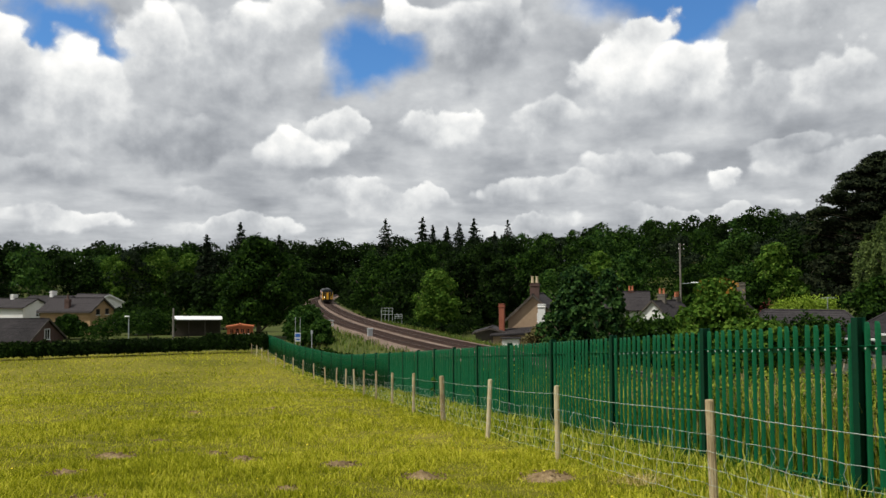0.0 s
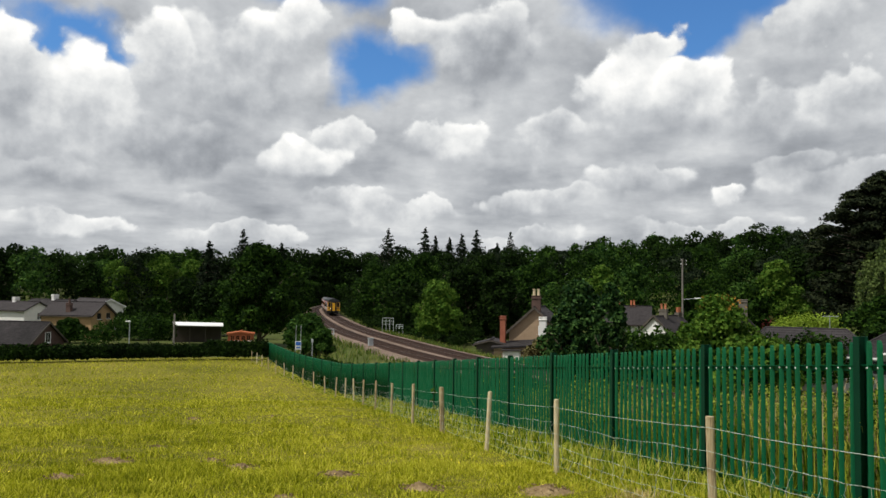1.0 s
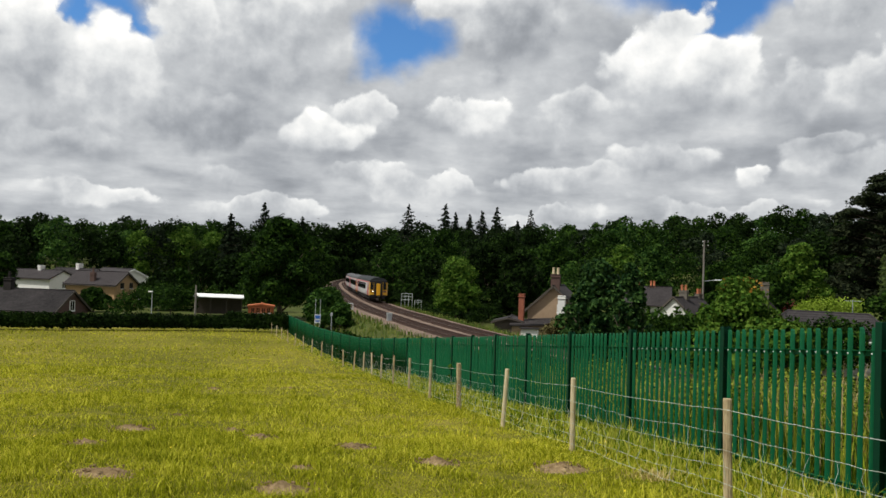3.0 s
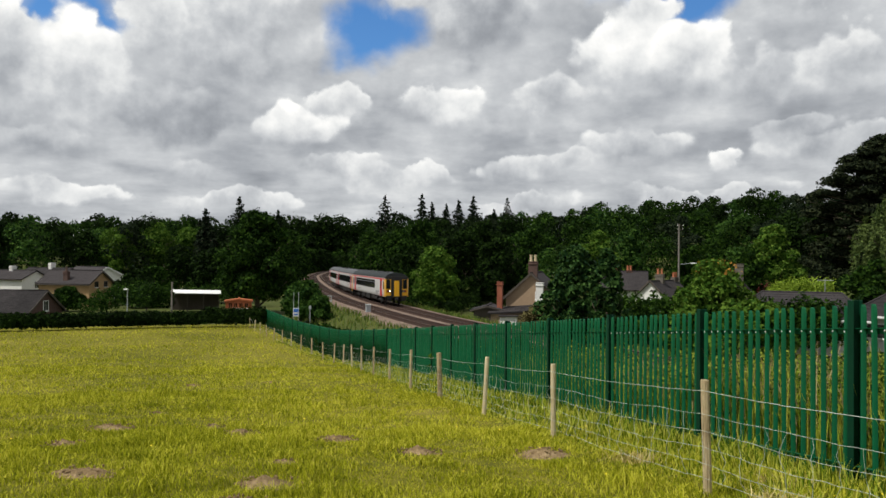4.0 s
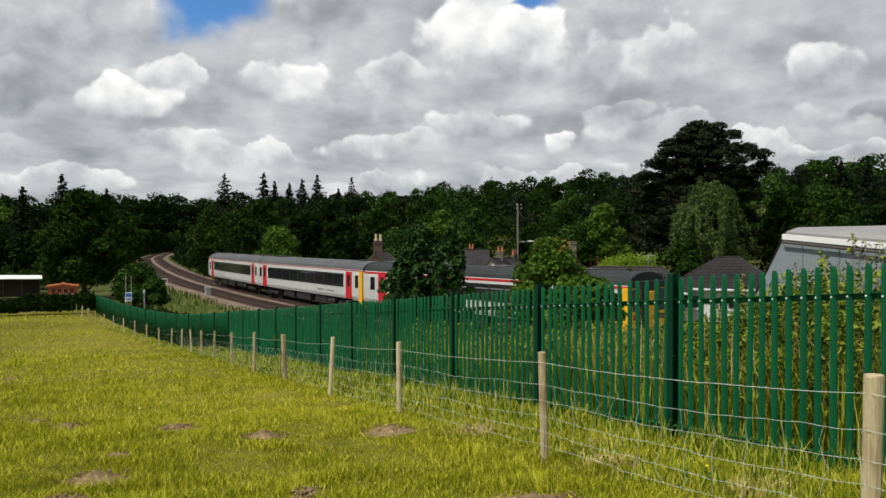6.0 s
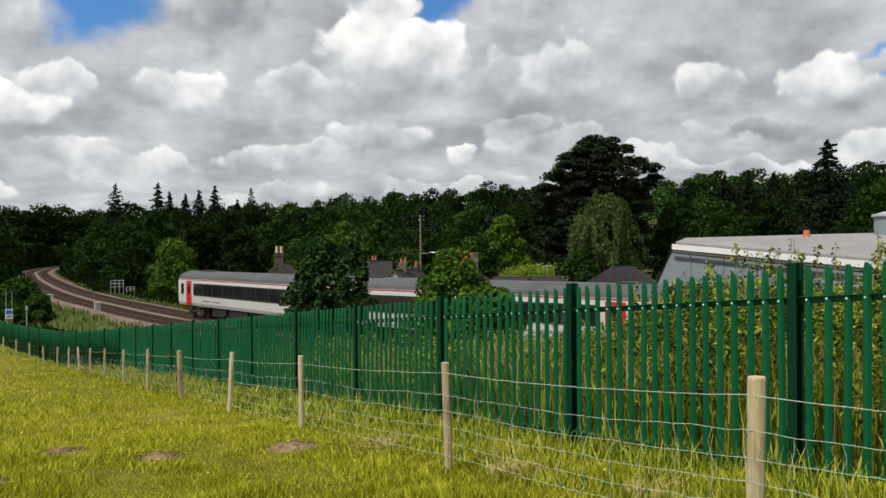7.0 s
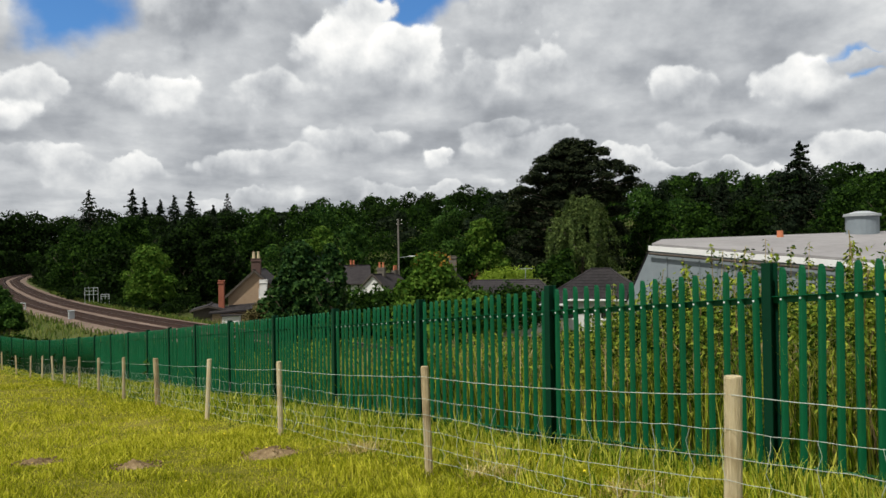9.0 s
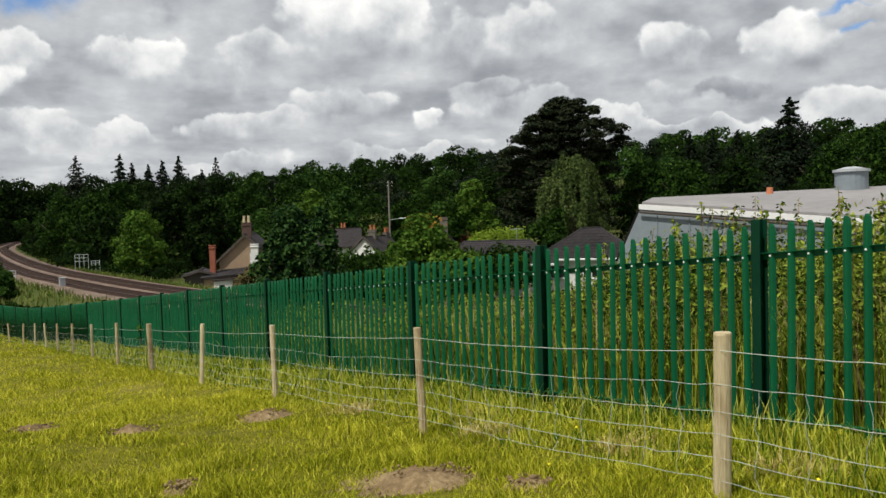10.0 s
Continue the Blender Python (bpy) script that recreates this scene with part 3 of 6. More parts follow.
def pale_mesh():
    """One W-section pale, 1.76 m high with a rounded, splayed head; x across, +y towards the railway."""
    bm = bmesh.new()
    prof = [(-0.034, 0.014), (-0.020, -0.005), (-0.010, -0.014), (0.010, -0.014), (0.020, -0.005), (0.034, 0.014)]
    levels = [(0.06, 1.0), (1.70, 1.0), (1.745, 0.72), (1.765, 0.3)]
    rows = []
    for z, k in levels:
        rows.append([bm.verts.new((x * k, y, z)) for x, y in prof] + [bm.verts.new((x * k, y + 0.004, z)) for x, y in prof[::-1]])
    n = len(rows[0])
    for a, b in zip(rows, rows[1:]):
        for i in range(n):
            bm.faces.new((a[i], a[(i + 1) % n], b[(i + 1) % n], b[i]))
    bm.faces.new(rows[-1])
    bm.faces.new(rows[0][::-1])
    return bm


def build_palisade():
    posts = along(PALISADE, 2.75)
    fence = empty("palisade_fence", Matrix(), "tall green steel palisade fence with rounded pale heads", "fence")
    base = ground(posts[:, 0], posts[:, 1])
    # the fence follows the fall of the bank smoothly
    base = np.convolve(np.pad(base, 1, mode="edge"), [0.25, 0.5, 0.25], "valid") - 0.02
    bm = bmesh.new()
    box(bm, (0.012, 0.10, 1.82), (0, 0.018, 0.90))
    for y in (-0.032, 0.068):
        box(bm, (0.085, 0.010, 1.82), (0, y, 0.90), bevel=0.003)
    post_me = part("post", bm, GREEN_POST, fence).data
    bm = pale_mesh()
    pale_me = part("pale", bm, GREEN, fence).data
    for c in list(fence.children):
        bpy.data.objects.remove(c)
    bolt_bm = bmesh.new()
    rest_v, rest_f = [], []
    pv = np.array([v.co[:] for v in pale_me.vertices])
    pf = [tuple(p.vertices) for p in pale_me.polygons]
    rng = np.random.default_rng(5)
    for i in range(len(posts) - 1):
        a, b = Vector((*posts[i], base[i])), Vector((*posts[i + 1], base[i + 1]))
        d = (b - a)
        yaw = math.degrees(math.atan2(d.y, d.x))
        ob = new("post", post_me)
        ob.parent, ob.matrix_basis = fence, Matrix.Translation(a) @ pose(0, 0, 0, 0, 0, yaw + 180)
        q = pose(0, 0, 0, 0, 0, yaw + 180)
        back = q.to_3x3() @ Vector((0, 0.03, 0))
        for hz in (0.13, 1.50):
            bm = bmesh.new()
            run = Matrix.Translation((a + b) / 2 + Vector((0, 0, hz)) + back) @ d.to_track_quat("X", "Z").to_matrix().to_4x4()
            box(bm, (d.length - 0.05, 0.006, 0.055), turn=run)
            box(bm, (d.length - 0.05, 0.045, 0.006), turn=run @ pose(0, 0.02, 0.027))
            part("rail", bm, GREEN, fence)
        for k in range(17):
            t = (k + 0.75) / 17.5
            p = a.lerp(b, t) + Vector((0, 0, rng.uniform(-0.006, 0.006)))
            m = Matrix.Translation(p) @ q @ pose(0, 0, 0, rng.normal(0, 0.25), rng.normal(0, 0.35), 0)
            if 1 <= i <= 13:
                ob = new("pale", pale_me)
                ob.parent, ob.matrix_basis = fence, m
            else:
                n = sum(len(v) for v in rest_v)
                M3 = np.array(m)
                rest_v.append(pv @ M3[:3, :3].T + M3[:3, 3])
                for f in pf:
                    g = [n + j for j in f]
                    rest_f += [(g[0], g[x], g[x + 1]) for x in range(1, len(g) - 1)] if len(g) != 4 else [(g[0], g[1], g[2]), (g[0], g[2], g[3])]
            if i < 6:
                bmesh.ops.create_uvsphere(bolt_bm, u_segments=6, v_segments=4, radius=0.010, matrix=m @ pose(0, -0.015, 1.50))
    tagged(part("bolt_row", bolt_bm, BOLT, fence, "bright galvanised bolt heads"), kind="stuff")
    tagged(raw("pale_row", np.concatenate(rest_v), rest_f, GREEN, fence), kind="stuff")


build_palisade()


def post_mesh(bm, h, r, rng, lean=(0, 0)):
    """A round machined stake with a slightly chamfered top."""
    seg = 10
    rows = []
    for z, k in ((-0.3, 1.0), (0.25, 1.0), (0.7, 0.98), (h - 0.012, 0.97), (h, 0.92)):
        rows.append([bm.verts.new((math.cos(2 * math.pi * j / seg) * r * k * (1 + rng.uniform(-0.06, 0.06)) + lean[0] * z, math.sin(2 * math.pi * j / seg) * r * k + lean[1] * z, z)) for j in range(seg)])
    for a, b in zip(rows, rows[1:]):
        for i in range(seg):
            bm.faces.new((a[i], a[(i + 1) % seg], b[(i + 1) % seg], b[i]))
    bm.faces.new(rows[-1])
    return bm


STRANDS = (0.14, 0.27, 0.41, 0.56, 0.72, 0.92)


def build_stock_fence():
    pts = along(STOCK, 3.6)
    fence = empty("stock_fence", Matrix(), "pale round timber stakes carrying sagging galvanised sheep netting", "fence")
    rng = np.random.default_rng(8)
    # a few stakes stand off the even spacing
    d = (pts[6] - pts[2]) / np.linalg.norm(pts[6] - pts[2])
    for i, o in ((2, 0.05), (3, -0.13), (4, 0.14)):
        pts[i] += d * o
    z = ground(pts[:, 0], pts[:, 1])
    for i, (x, y) in enumerate(pts):
        bm = bmesh.new()
        lean = (rng.normal(0, 0.018), rng.normal(0, 0.018)) if i != 5 else (0.05, 0.0)
        post_mesh(bm, rng.uniform(1.0, 1.05), rng.uniform(0.034, 0.041) * (1.45 if i in (2, 6) else 1), rng, lean)
        ob = part("post", bm, POST, fence, smooth=False)
        ob.location = (x, y, z[i])
    # strands sag a little and wander between the stakes
    n = 24
    C = []
    for i in range(len(pts) - 1):
        t = np.linspace(0, 1, n, endpoint=False)
        C.append(np.stack([pts[i, 0] + (pts[i + 1, 0] - pts[i, 0]) * t, pts[i, 1] + (pts[i + 1, 1] - pts[i, 1]) * t, z[i] + (z[i + 1] - z[i]) * t, t, np.full(n, i)], 1))
    C = np.concatenate(C)
    off = np.gradient(C[:, :2], axis=0)
    off /= np.linalg.norm(off, axis=1)[:, None]
    nrm = np.stack([-off[:, 1], off[:, 0]], 1)
    lines = {}
    for j, h in enumerate(STRANDS):
        sag = (0.025 + 0.02 * rng.random(len(pts)))[C[:, 4].astype(int)] * 4 * C[:, 3] * (1 - C[:, 3])
        wob = 0.006 * np.sin(np.arange(len(C)) * 0.5 + j * 1.7) + 0.004 * rng.normal(0, 1, len(C)) if j < 5 else 0.002 * rng.normal(0, 1, len(C))
        hz = C[:, 2] + h - sag + wob
        pl = C[:, :2] + nrm * (0.05 + 0.006 * rng.normal(0, 1, (len(C), 1)) * (j < 5))
        lines[j] = np.column_stack([pl, hz])
        tube("wire", lines[j], 0.0018 if j < 5 else 0.0024, fence)
    # upright stays of the netting, kinked
    V, F = [], []
    L5 = [lines[j] for j in range(5)]
    for i in range(0, int(len(C) * 0.55), 2):
        if C[i, 1] > 40:
            continue
        knots = [L5[j][i] + rng.normal(0, 0.018, 3) * (1, 1, 0.2) for j in range(5)]
        mids = []
        for a, b in zip(knots, knots[1:]):
            mids += [a, (a + b) / 2 + rng.normal(0, 0.02, 3) * (1, 1, 0)]
        mids.append(knots[-1])
        v, f = tube_arrays(np.array(mids), 0.0017)
        F.append(f + sum(len(q) for q in V))
        V.append(v)
    tagged(raw("netting", np.concatenate(V), np.concatenate(F), WIRE, fence), kind="stuff")


def tube_arrays(line, r, seg=4):
    t = np.gradient(line, axis=0)
    t /= np.linalg.norm(t, axis=1)[:, None] + 1e-9
    up = np.where(np.abs(t[:, 2:3]) > 0.8, [[1.0, 0, 0]], [[0, 0, 1.0]])
    a = np.cross(t, up)
    a /= np.linalg.norm(a, axis=1)[:, None]
    b = np.cross(t, a)
    ang = np.arange(seg) * 2 * np.pi / seg
    v = line[:, None] + r * (np.cos(ang)[None, :, None] * a[:, None] + np.sin(ang)[None, :, None] * b[:, None])
    i, j = np.meshgrid(np.arange(len(line) - 1), np.arange(seg), indexing="ij")
    p, q = i * seg + j, i * seg + (j + 1) % seg
    return v.reshape(-1, 3), np.stack([p, q, q + seg, p + seg], -1).reshape(-1, 4)


def tube(name, line, r, parent, material=None):
    v, f = tube_arrays(line, r)
    return raw(name, v, f, material or WIRE, parent)


build_stock_fence()


# ---- grass, thicket and soil heaps ----
def blades(x, y, h, w, rng, lean=1.15, simple=False):
    n = len(x)
    z = ground(x, y) - 0.02
    for s, a in ((0.35, 0.05), (1.3, 0.02)):
        r = np.hypot(x, y)
        z = z + a * np.sin(x * s * 1.7 + 1.3 * np.sin(y * s)) * np.cos(y * s * 1.3 + x * s * 0.4) * np.clip(1 - r / 120, 0, 1)
    a = rng.uniform(0, 2 * np.pi, n)
    d = np.stack([np.cos(a), np.sin(a), np.zeros(n)], 1) * (w / 2)[:, None]
    b = rng.uniform(0, 2 * np.pi, n)
    tip = np.stack([np.cos(b), np.sin(b)], 1) * (h * rng.uniform(0, lean, n))[:, None]
    p = np.stack([x, y, z], 1)
    top = p + np.column_stack([tip, h])
    mid = p + np.column_stack([tip * 0.3, h * 0.55])
    if simple:
        return np.stack([p - d, p + d, top], 1).reshape(-1, 3), np.arange(3 * n).reshape(-1, 3)
    v = np.stack([p - d, p + d, mid + d * 0.7, top, mid - d * 0.7], 1).reshape(-1, 3)
    k = np.arange(n)[:, None] * 5
    return v, np.concatenate([k + [[0, 1, 2]], k + [[0, 2, 4]], k + [[4, 2, 3]]])


def lateral(x, y, line):
    c = spline(line, 0.5)
    o = np.argsort(c[:, 1])
    return x - np.interp(y, c[o, 1], c[o, 0])


def heap_cover(x, y):
    m = np.ones(len(x), bool)
    for hx, hy, r in HEAPS:
        m &= np.hypot((x - hx), (y - hy)) > r * 0.6
    return m


# x, y, radius of the soil heaps
HEAPS = [(-4.83, 11.38, 0.26), (-4.62, 9.59, 0.24), (-3.39, 7.42, 0.36), (-3.40, 11.63, 0.20), (-2.83, 10.93, 0.22), (-1.66, 8.28, 0.22), (-1.59, 7.15, 0.28), (-1.63, 6.36, 0.24),
         (-1.34, 10.20, 0.27), (-0.27, 9.17, 0.25), (1.22, 9.31, 0.24), (1.81, 5.25, 0.31), (2.37, 4.73, 0.17), (0.17, 6.25, 0.10), (-6.76, 21.33, 0.20), (-4.95, 13.60, 0.14), (-4.93, 22.75, 0.20)]


def build_grass():
    rng = np.random.default_rng(21)
    X, Y = [], []
    for r0, r1, n in ((3.0, 7, 85000), (7, 12, 120000), (12, 20, 110000), (20, 36, 90000), (36, 60, 50000), (60, 83, 30000)):
        b = np.radians(rng.uniform(-33, 53, n))
        r = np.sqrt(rng.uniform(r0 ** 2, r1 ** 2, n))
        X.append(r * np.sin(b))
        Y.append(r * np.cos(b))
    # the same sward goes on round the viewer
    for r0, r1, n in ((0.3, 3.0, 14000), (3.0, 14, 26000)):
        b = np.radians(rng.uniform(53 if r0 > 1 else -33, 327, n))
        r = np.sqrt(rng.uniform(r0 ** 2, r1 ** 2, n))
        X.append(r * np.sin(b))
        Y.append(r * np.cos(b))
    x, y = np.concatenate(X), np.concatenate(Y)
    keep = (lateral(x, y, PALISADE) < 0.1) & heap_cover(x, y) & (np.hypot(x, y) < 82.5)
    x, y = x[keep], y[keep]
    r = np.hypot(x, y)
    patch = 0.5 + 0.5 * np.sin(x * 0.9 + 2 * np.sin(y * 0.5)) * np.cos(y * 0.7 + np.sin(x * 0.6))
    tuft = 0.5 + 0.5 * np.sin(x * 4.1 + 3 * np.sin(y * 2.3)) * np.cos(y * 3.7)
    h = rng.uniform(0.03, 0.08, len(x)) * (0.4 + 0.7 * patch + 1.3 * tuft ** 2) * (1 + 0.01 * r)
    w = 0.005 + 0.0007 * r
    w = w * rng.uniform(0.7, 1.4, len(x))
    near = r < 13
    v, f = blades(x[near], y[near], h[near], w[near], rng)
    v2, f2 = blades(x[~near], y[~near], h[~near], w[~near] * 1.25, rng, simple=True)
    v, f = np.concatenate([v, v2]), np.concatenate([f, f2 + len(v)])
    tagged(raw("meadow_grass", v, f, BLADE), "short sunlit meadow grass", "grass", kind="stuff")
    # taller tufts along both fences
    n = 60000
    s = -2 + 64 * rng.random(n) ** 1.7
    c = spline(STOCK, 0.5)
    o = np.argsort(c[:, 1])
    x = np.interp(s, c[o, 1], c[o, 0]) + rng.uniform(-0.7, 2.1, n) + rng.normal(0, 0.15, n)
    keep = (lateral(x, s, PALISADE) < 0.25) & heap_cover(x, s)
    x, y = x[keep], s[keep]
    r = np.hypot(x, y)
    keep = r > 2.5
    x, y, r = x[keep], y[keep], r[keep]
    edge = np.clip((lateral(x, y, STOCK) + 0.5) / 1.6, 0.15, 1)
    tuft = 0.5 + 0.5 * np.sin(x * 5.1 + 3 * np.sin(y * 2.3)) * np.cos(y * 2.7)
    h = rng.uniform(0.10, 0.30, len(x)) * edge * (0.55 + 0.75 * tuft)
    v, f = blades(x, y, h, (0.006 + 0.0009 * r) * rng.uniform(0.7, 1.3, len(x)), rng, 0.7)
    tagged(raw("long_grass", v, f, LONG), "long seeding grass along the fence foot", "grass", kind="stuff")


def build_flowers():
    rng = np.random.default_rng(24)
    n = 260
    b, r = np.radians(rng.uniform(-30, 50, n)), np.sqrt(rng.uniform(16, 500, n))
    x, y = r * np.sin(b), r * np.cos(b)
    keep = lateral(x, y, PALISADE) < -0.1
    x, y = x[keep], y[keep]
    z = ground(x, y) + rng.uniform(0.07, 0.13, len(x))
    v, f = leaf_cards(np.stack([x, y, z], 1), np.tile([0, -0.3, 1.0], (len(x), 1)), 0.011, rng, 0.3, 1.0)
    tagged(raw("buttercups", v, f, PETAL), "scattered small yellow buttercups in the grass", "flower", kind="stuff")


PETAL = mat("yellow_petal", [(0.75, 0.55, 0.01), (0.85, 0.68, 0.02)], 20, 0.5, 0)


def build_heaps():
    for i, (x, y, r) in enumerate(HEAPS):
        rng = np.random.default_rng(40 + i)
        bm = bmesh.new()
        off = Vector(rng.uniform(0, 50, 3))
        rings, seg = 14, 40
        rows = []
        for a in range(rings + 1):
            q = 1.75 * a / rings
            row = []
            for b in range(seg):
                t = 2 * math.pi * b / seg
                p = Vector((math.cos(t) * q, math.sin(t) * q, 0))
                lump = 0.45 * noise.noise(p * 1.7 + off) + 0.22 * noise.noise(p * 4.5 + off) + 0.16 * noise.noise(p * 11 + off)
                hh = r * (0.27 * math.exp(-1.2 * (q * (1 + 0.4 * noise.noise(p * 1.3 + off))) ** 2) * (1 + lump) + 0.13 * lump) - 0.05 * q
                row.append(bm.verts.new((p.x * r * 1.4, p.y * r * 1.1, hh)))
            rows.append(row)
        for a in range(rings):
            for b in range(seg):
                bm.faces.new((rows[a][b], rows[a + 1][b], rows[a + 1][(b + 1) % seg], rows[a][(b + 1) % seg]))
        bmesh.ops.remove_doubles(bm, verts=rows[0], dist=1e-5)
        bmesh.ops.recalc_face_normals(bm, faces=bm.faces[:])
        for _ in range(60):
            a, q = rng.uniform(0, 6.28), r * rng.uniform(0.2, 1.5)
            bmesh.ops.create_icosphere(bm, subdivisions=1, radius=rng.uniform(0.006, 0.018), matrix=pose(math.cos(a) * q, math.sin(a) * q * 0.8, 0.22 * r * math.exp(-1.0 * (q / r / 1.3) ** 2)))
        ob = mesh_ob("molehill", bm, SOIL)
        ob.matrix_basis = pose(x, y, gz(x, y) + 0.01, 0, 0, rng.uniform(-25, 25))
        tagged(ob, "low heap of dry brown crumbled soil in the grass", "molehill", "molehills in the meadow")


build_grass()
build_flowers()
build_heaps()


def thicket(name, label, places, leaf, size, seed, aspect=0.75):
    """Brambles and scrub: (x, y, radius, height) clumps of leaves, with dry stalks."""
    rng = np.random.default_rng(seed)
    P, D = [], []
    for x, y, r, h, n in places:
        z = gz(x, y)
        p, d = blob_points(rng, (x, y, z + h * 0.45), (r, r, h * 0.55), n, 0.5)
        P.append(p)
        D.append(d)
    P, D = np.concatenate(P), np.concatenate(D)
    v, f = leaf_cards(P, D, size, rng, 0.9, aspect)
    return tagged(raw(name, v, f, leaf), label, "undergrowth", kind="stuff")


def build_thickets():
    rng = np.random.default_rng(33)
    c = spline(PALISADE, 0.5)
    low, high, far = [], [], []
    for i, (x, y) in enumerate(c):
        if y > 62:
            break
        for _ in range(3):
            o = rng.uniform(0.8, 4.2)
            h = 0.7 + 0.35 * rng.random() if y > 7 else 1.15 + 0.5 * rng.random()
            h = h + 0.12 * o
            if y > 14:
                o, h = rng.uniform(0.5, 2.8), 1.0 + 0.4 * rng.random()
            (low if y < 22 else far).append((x + o, y + o * 0.25 + rng.uniform(-0.4, 0.4), rng.uniform(0.4, 0.75), h, 850 if y < 14 else 240))
    for i in range(115):
        y0 = rng.uniform(-1.5, 10.5)
        o = rng.uniform(1.3, 5.5)
        x = float(np.interp(y0, c[:, 1], c[:, 0])) + o
        y1 = y0 + o * 0.25
        top = np.interp(math.degrees(math.atan2(x, y1)), [25, 31, 35, 42, 60], [-1.25, -0.95, -0.3, -0.08, 0.0])
        high.append((x, y1, rng.uniform(0.45, 0.8), top + rng.uniform(-0.45, -0.12) - gz(x, y1), 1000))
    thicket("bramble_thicket", "tangled green brambles behind the palisade", low, LEAF_SCRUB, 0.034, 50, 0.32)
    thicket("laurel_scrub", "tall leafy yellow-green scrub behind the palisade", high, LEAF_SCRUB, 0.030, 51, 0.34)
    # leafy shoots that stand up out of the scrub
    P, D, stems = [], [], []
    for i in range(150):
        y0, o = rng.uniform(-1.0, 10.5), rng.uniform(0.7, 4.5)
        x, y1 = float(np.interp(y0, c[:, 1], c[:, 0])) + o, y0 + o * 0.25
        z0 = gz(x, y1)
        top = np.interp(math.degrees(math.atan2(x, y1)), [25, 31, 35, 42, 60], [-1.2, -0.85, -0.15, 0.05, 0.15]) + rng.uniform(-0.4, 0.12)
        lean = rng.normal(0, 0.12, 2)
        line = np.array([(x + lean[0] * t * t, y1 + lean[1] * t * t, z0 + (top - z0) * t) for t in np.linspace(0, 1, 6)])
        stems.append(tube_arrays(line, 0.006))
        n = 85
        t = rng.uniform(0.35, 1.0, n)
        a = rng.uniform(0, 2 * np.pi, n)
        out = np.stack([np.cos(a), np.sin(a), np.full(n, 0.5)], 1)
        at = np.column_stack([x + lean[0] * t * t, y1 + lean[1] * t * t, z0 + (top - z0) * t])
        P.append(at + out * (0.03 + 0.11 * (1.05 - t))[:, None])
        D.append(out * (1, 1, 2.0))
    v, f = leaf_cards(np.concatenate(P), np.concatenate(D), 0.036, rng, 0.5, 0.42)
    tagged(raw("leafy_shoots", v, f, LEAF_SCRUB), "upright yellow-green leafy shoots behind the palisade", "undergrowth", kind="stuff")
    k = np.cumsum([0] + [len(q[0]) for q in stems[:-1]])
    tagged(raw("shoot_stems", np.concatenate([q[0] for q in stems]), np.concatenate([q[1] + j for q, j in zip(stems, k)]), STRAW), "thin woody stems of the shoots", "undergrowth", kind="stuff")
    thicket("bank_scrub", "low green scrub on the railway bank", far, LEAF_MID, 0.105, 52)
    # straw-coloured dead stalks standing in the brambles
    n = 6000
    u = rng.random(n)
    y = 0.5 + 22 * u ** 1.3
    x = np.interp(y, c[:, 1], c[:, 0]) + rng.uniform(0.35, 5.0, n)
    r = np.hypot(x, y)
    h = rng.uniform(0.5, 1.45, n) * np.where(y < 12, 1.0, 0.75)
    v, f = blades(x, y, h, 0.005 + 0.0012 * r, rng, 0.5)
    tagged(raw("dry_stalks", v, f, STRAW), "straw-coloured dead stalks among brambles", "undergrowth", kind="stuff")
    # tall green grass standing among the brambles
    n = 26000
    y = 0.5 + 24 * rng.random(n) ** 1.3
    x = np.interp(y, c[:, 1], c[:, 0]) + rng.uniform(0.15, 4.0, n)
    r = np.hypot(x, y)
    v, f = blades(x, y, rng.uniform(0.4, 1.15, n) * np.where(y < 12, 1.0, 0.8), 0.006 + 0.0012 * r, rng, 0.6)
    tagged(raw("tall_grass", v, f, LONG), "tall green grass among the brambles", "grass", kind="stuff")
    # flattened straw tufts between the two fences
    P = []
    for tx, ty in ((2.9, 6.6), (3.5, 5.3), (3.3, 7.6), (2.2, 8.9), (4.0, 4.0)):
        P.append(np.column_stack([rng.normal(tx, 0.14, 260), rng.normal(ty, 0.14, 260)]))
    P = np.concatenate(P)
    v, f = blades(P[:, 0], P[:, 1], rng.uniform(0.06, 0.15, len(P)), np.full(len(P), 0.012), rng, 2.2)
    tagged(raw("straw_tufts", v, f, STRAW_PALE), "pale flattened straw tufts in the grass", "grass", kind="stuff")
    # undergrowth closing the far side of the line
    under = []
    for i in range(150, len(TRACK), 5):
        if 52 < TRACK[i][1] < 135:
            for k in range(2):
                q = TRACK[i] + SIDE[i] * -(6.5 + 4.5 * rng.random() + 2 * k)
                if TRACK[i][1] > 92 or TRACK[i][1] < 74:
                    under.append((*q, rng.uniform(0.9, 1.6), rng.uniform(1.0, 2.2) if TRACK[i][1] > 80 else rng.uniform(0.5, 0.9), 260))
    for k in range(46):
        q = polar(-5.5 + 0.22 * k, 115 + 7 * rng.random())
        under.append((q.x, q.y, rng.uniform(1.0, 1.7), rng.uniform(1.3, 2.6), 300))
    for i in range(150, len(TRACK), 4):
        if 94 < TRACK[i][1] < 270:
            q = TRACK[i] + SIDE[i] * -(4.4 + 2.5 * rng.random())
            under.append((*q, rng.uniform(0.9, 1.5), rng.uniform(0.7, 1.6), 160))
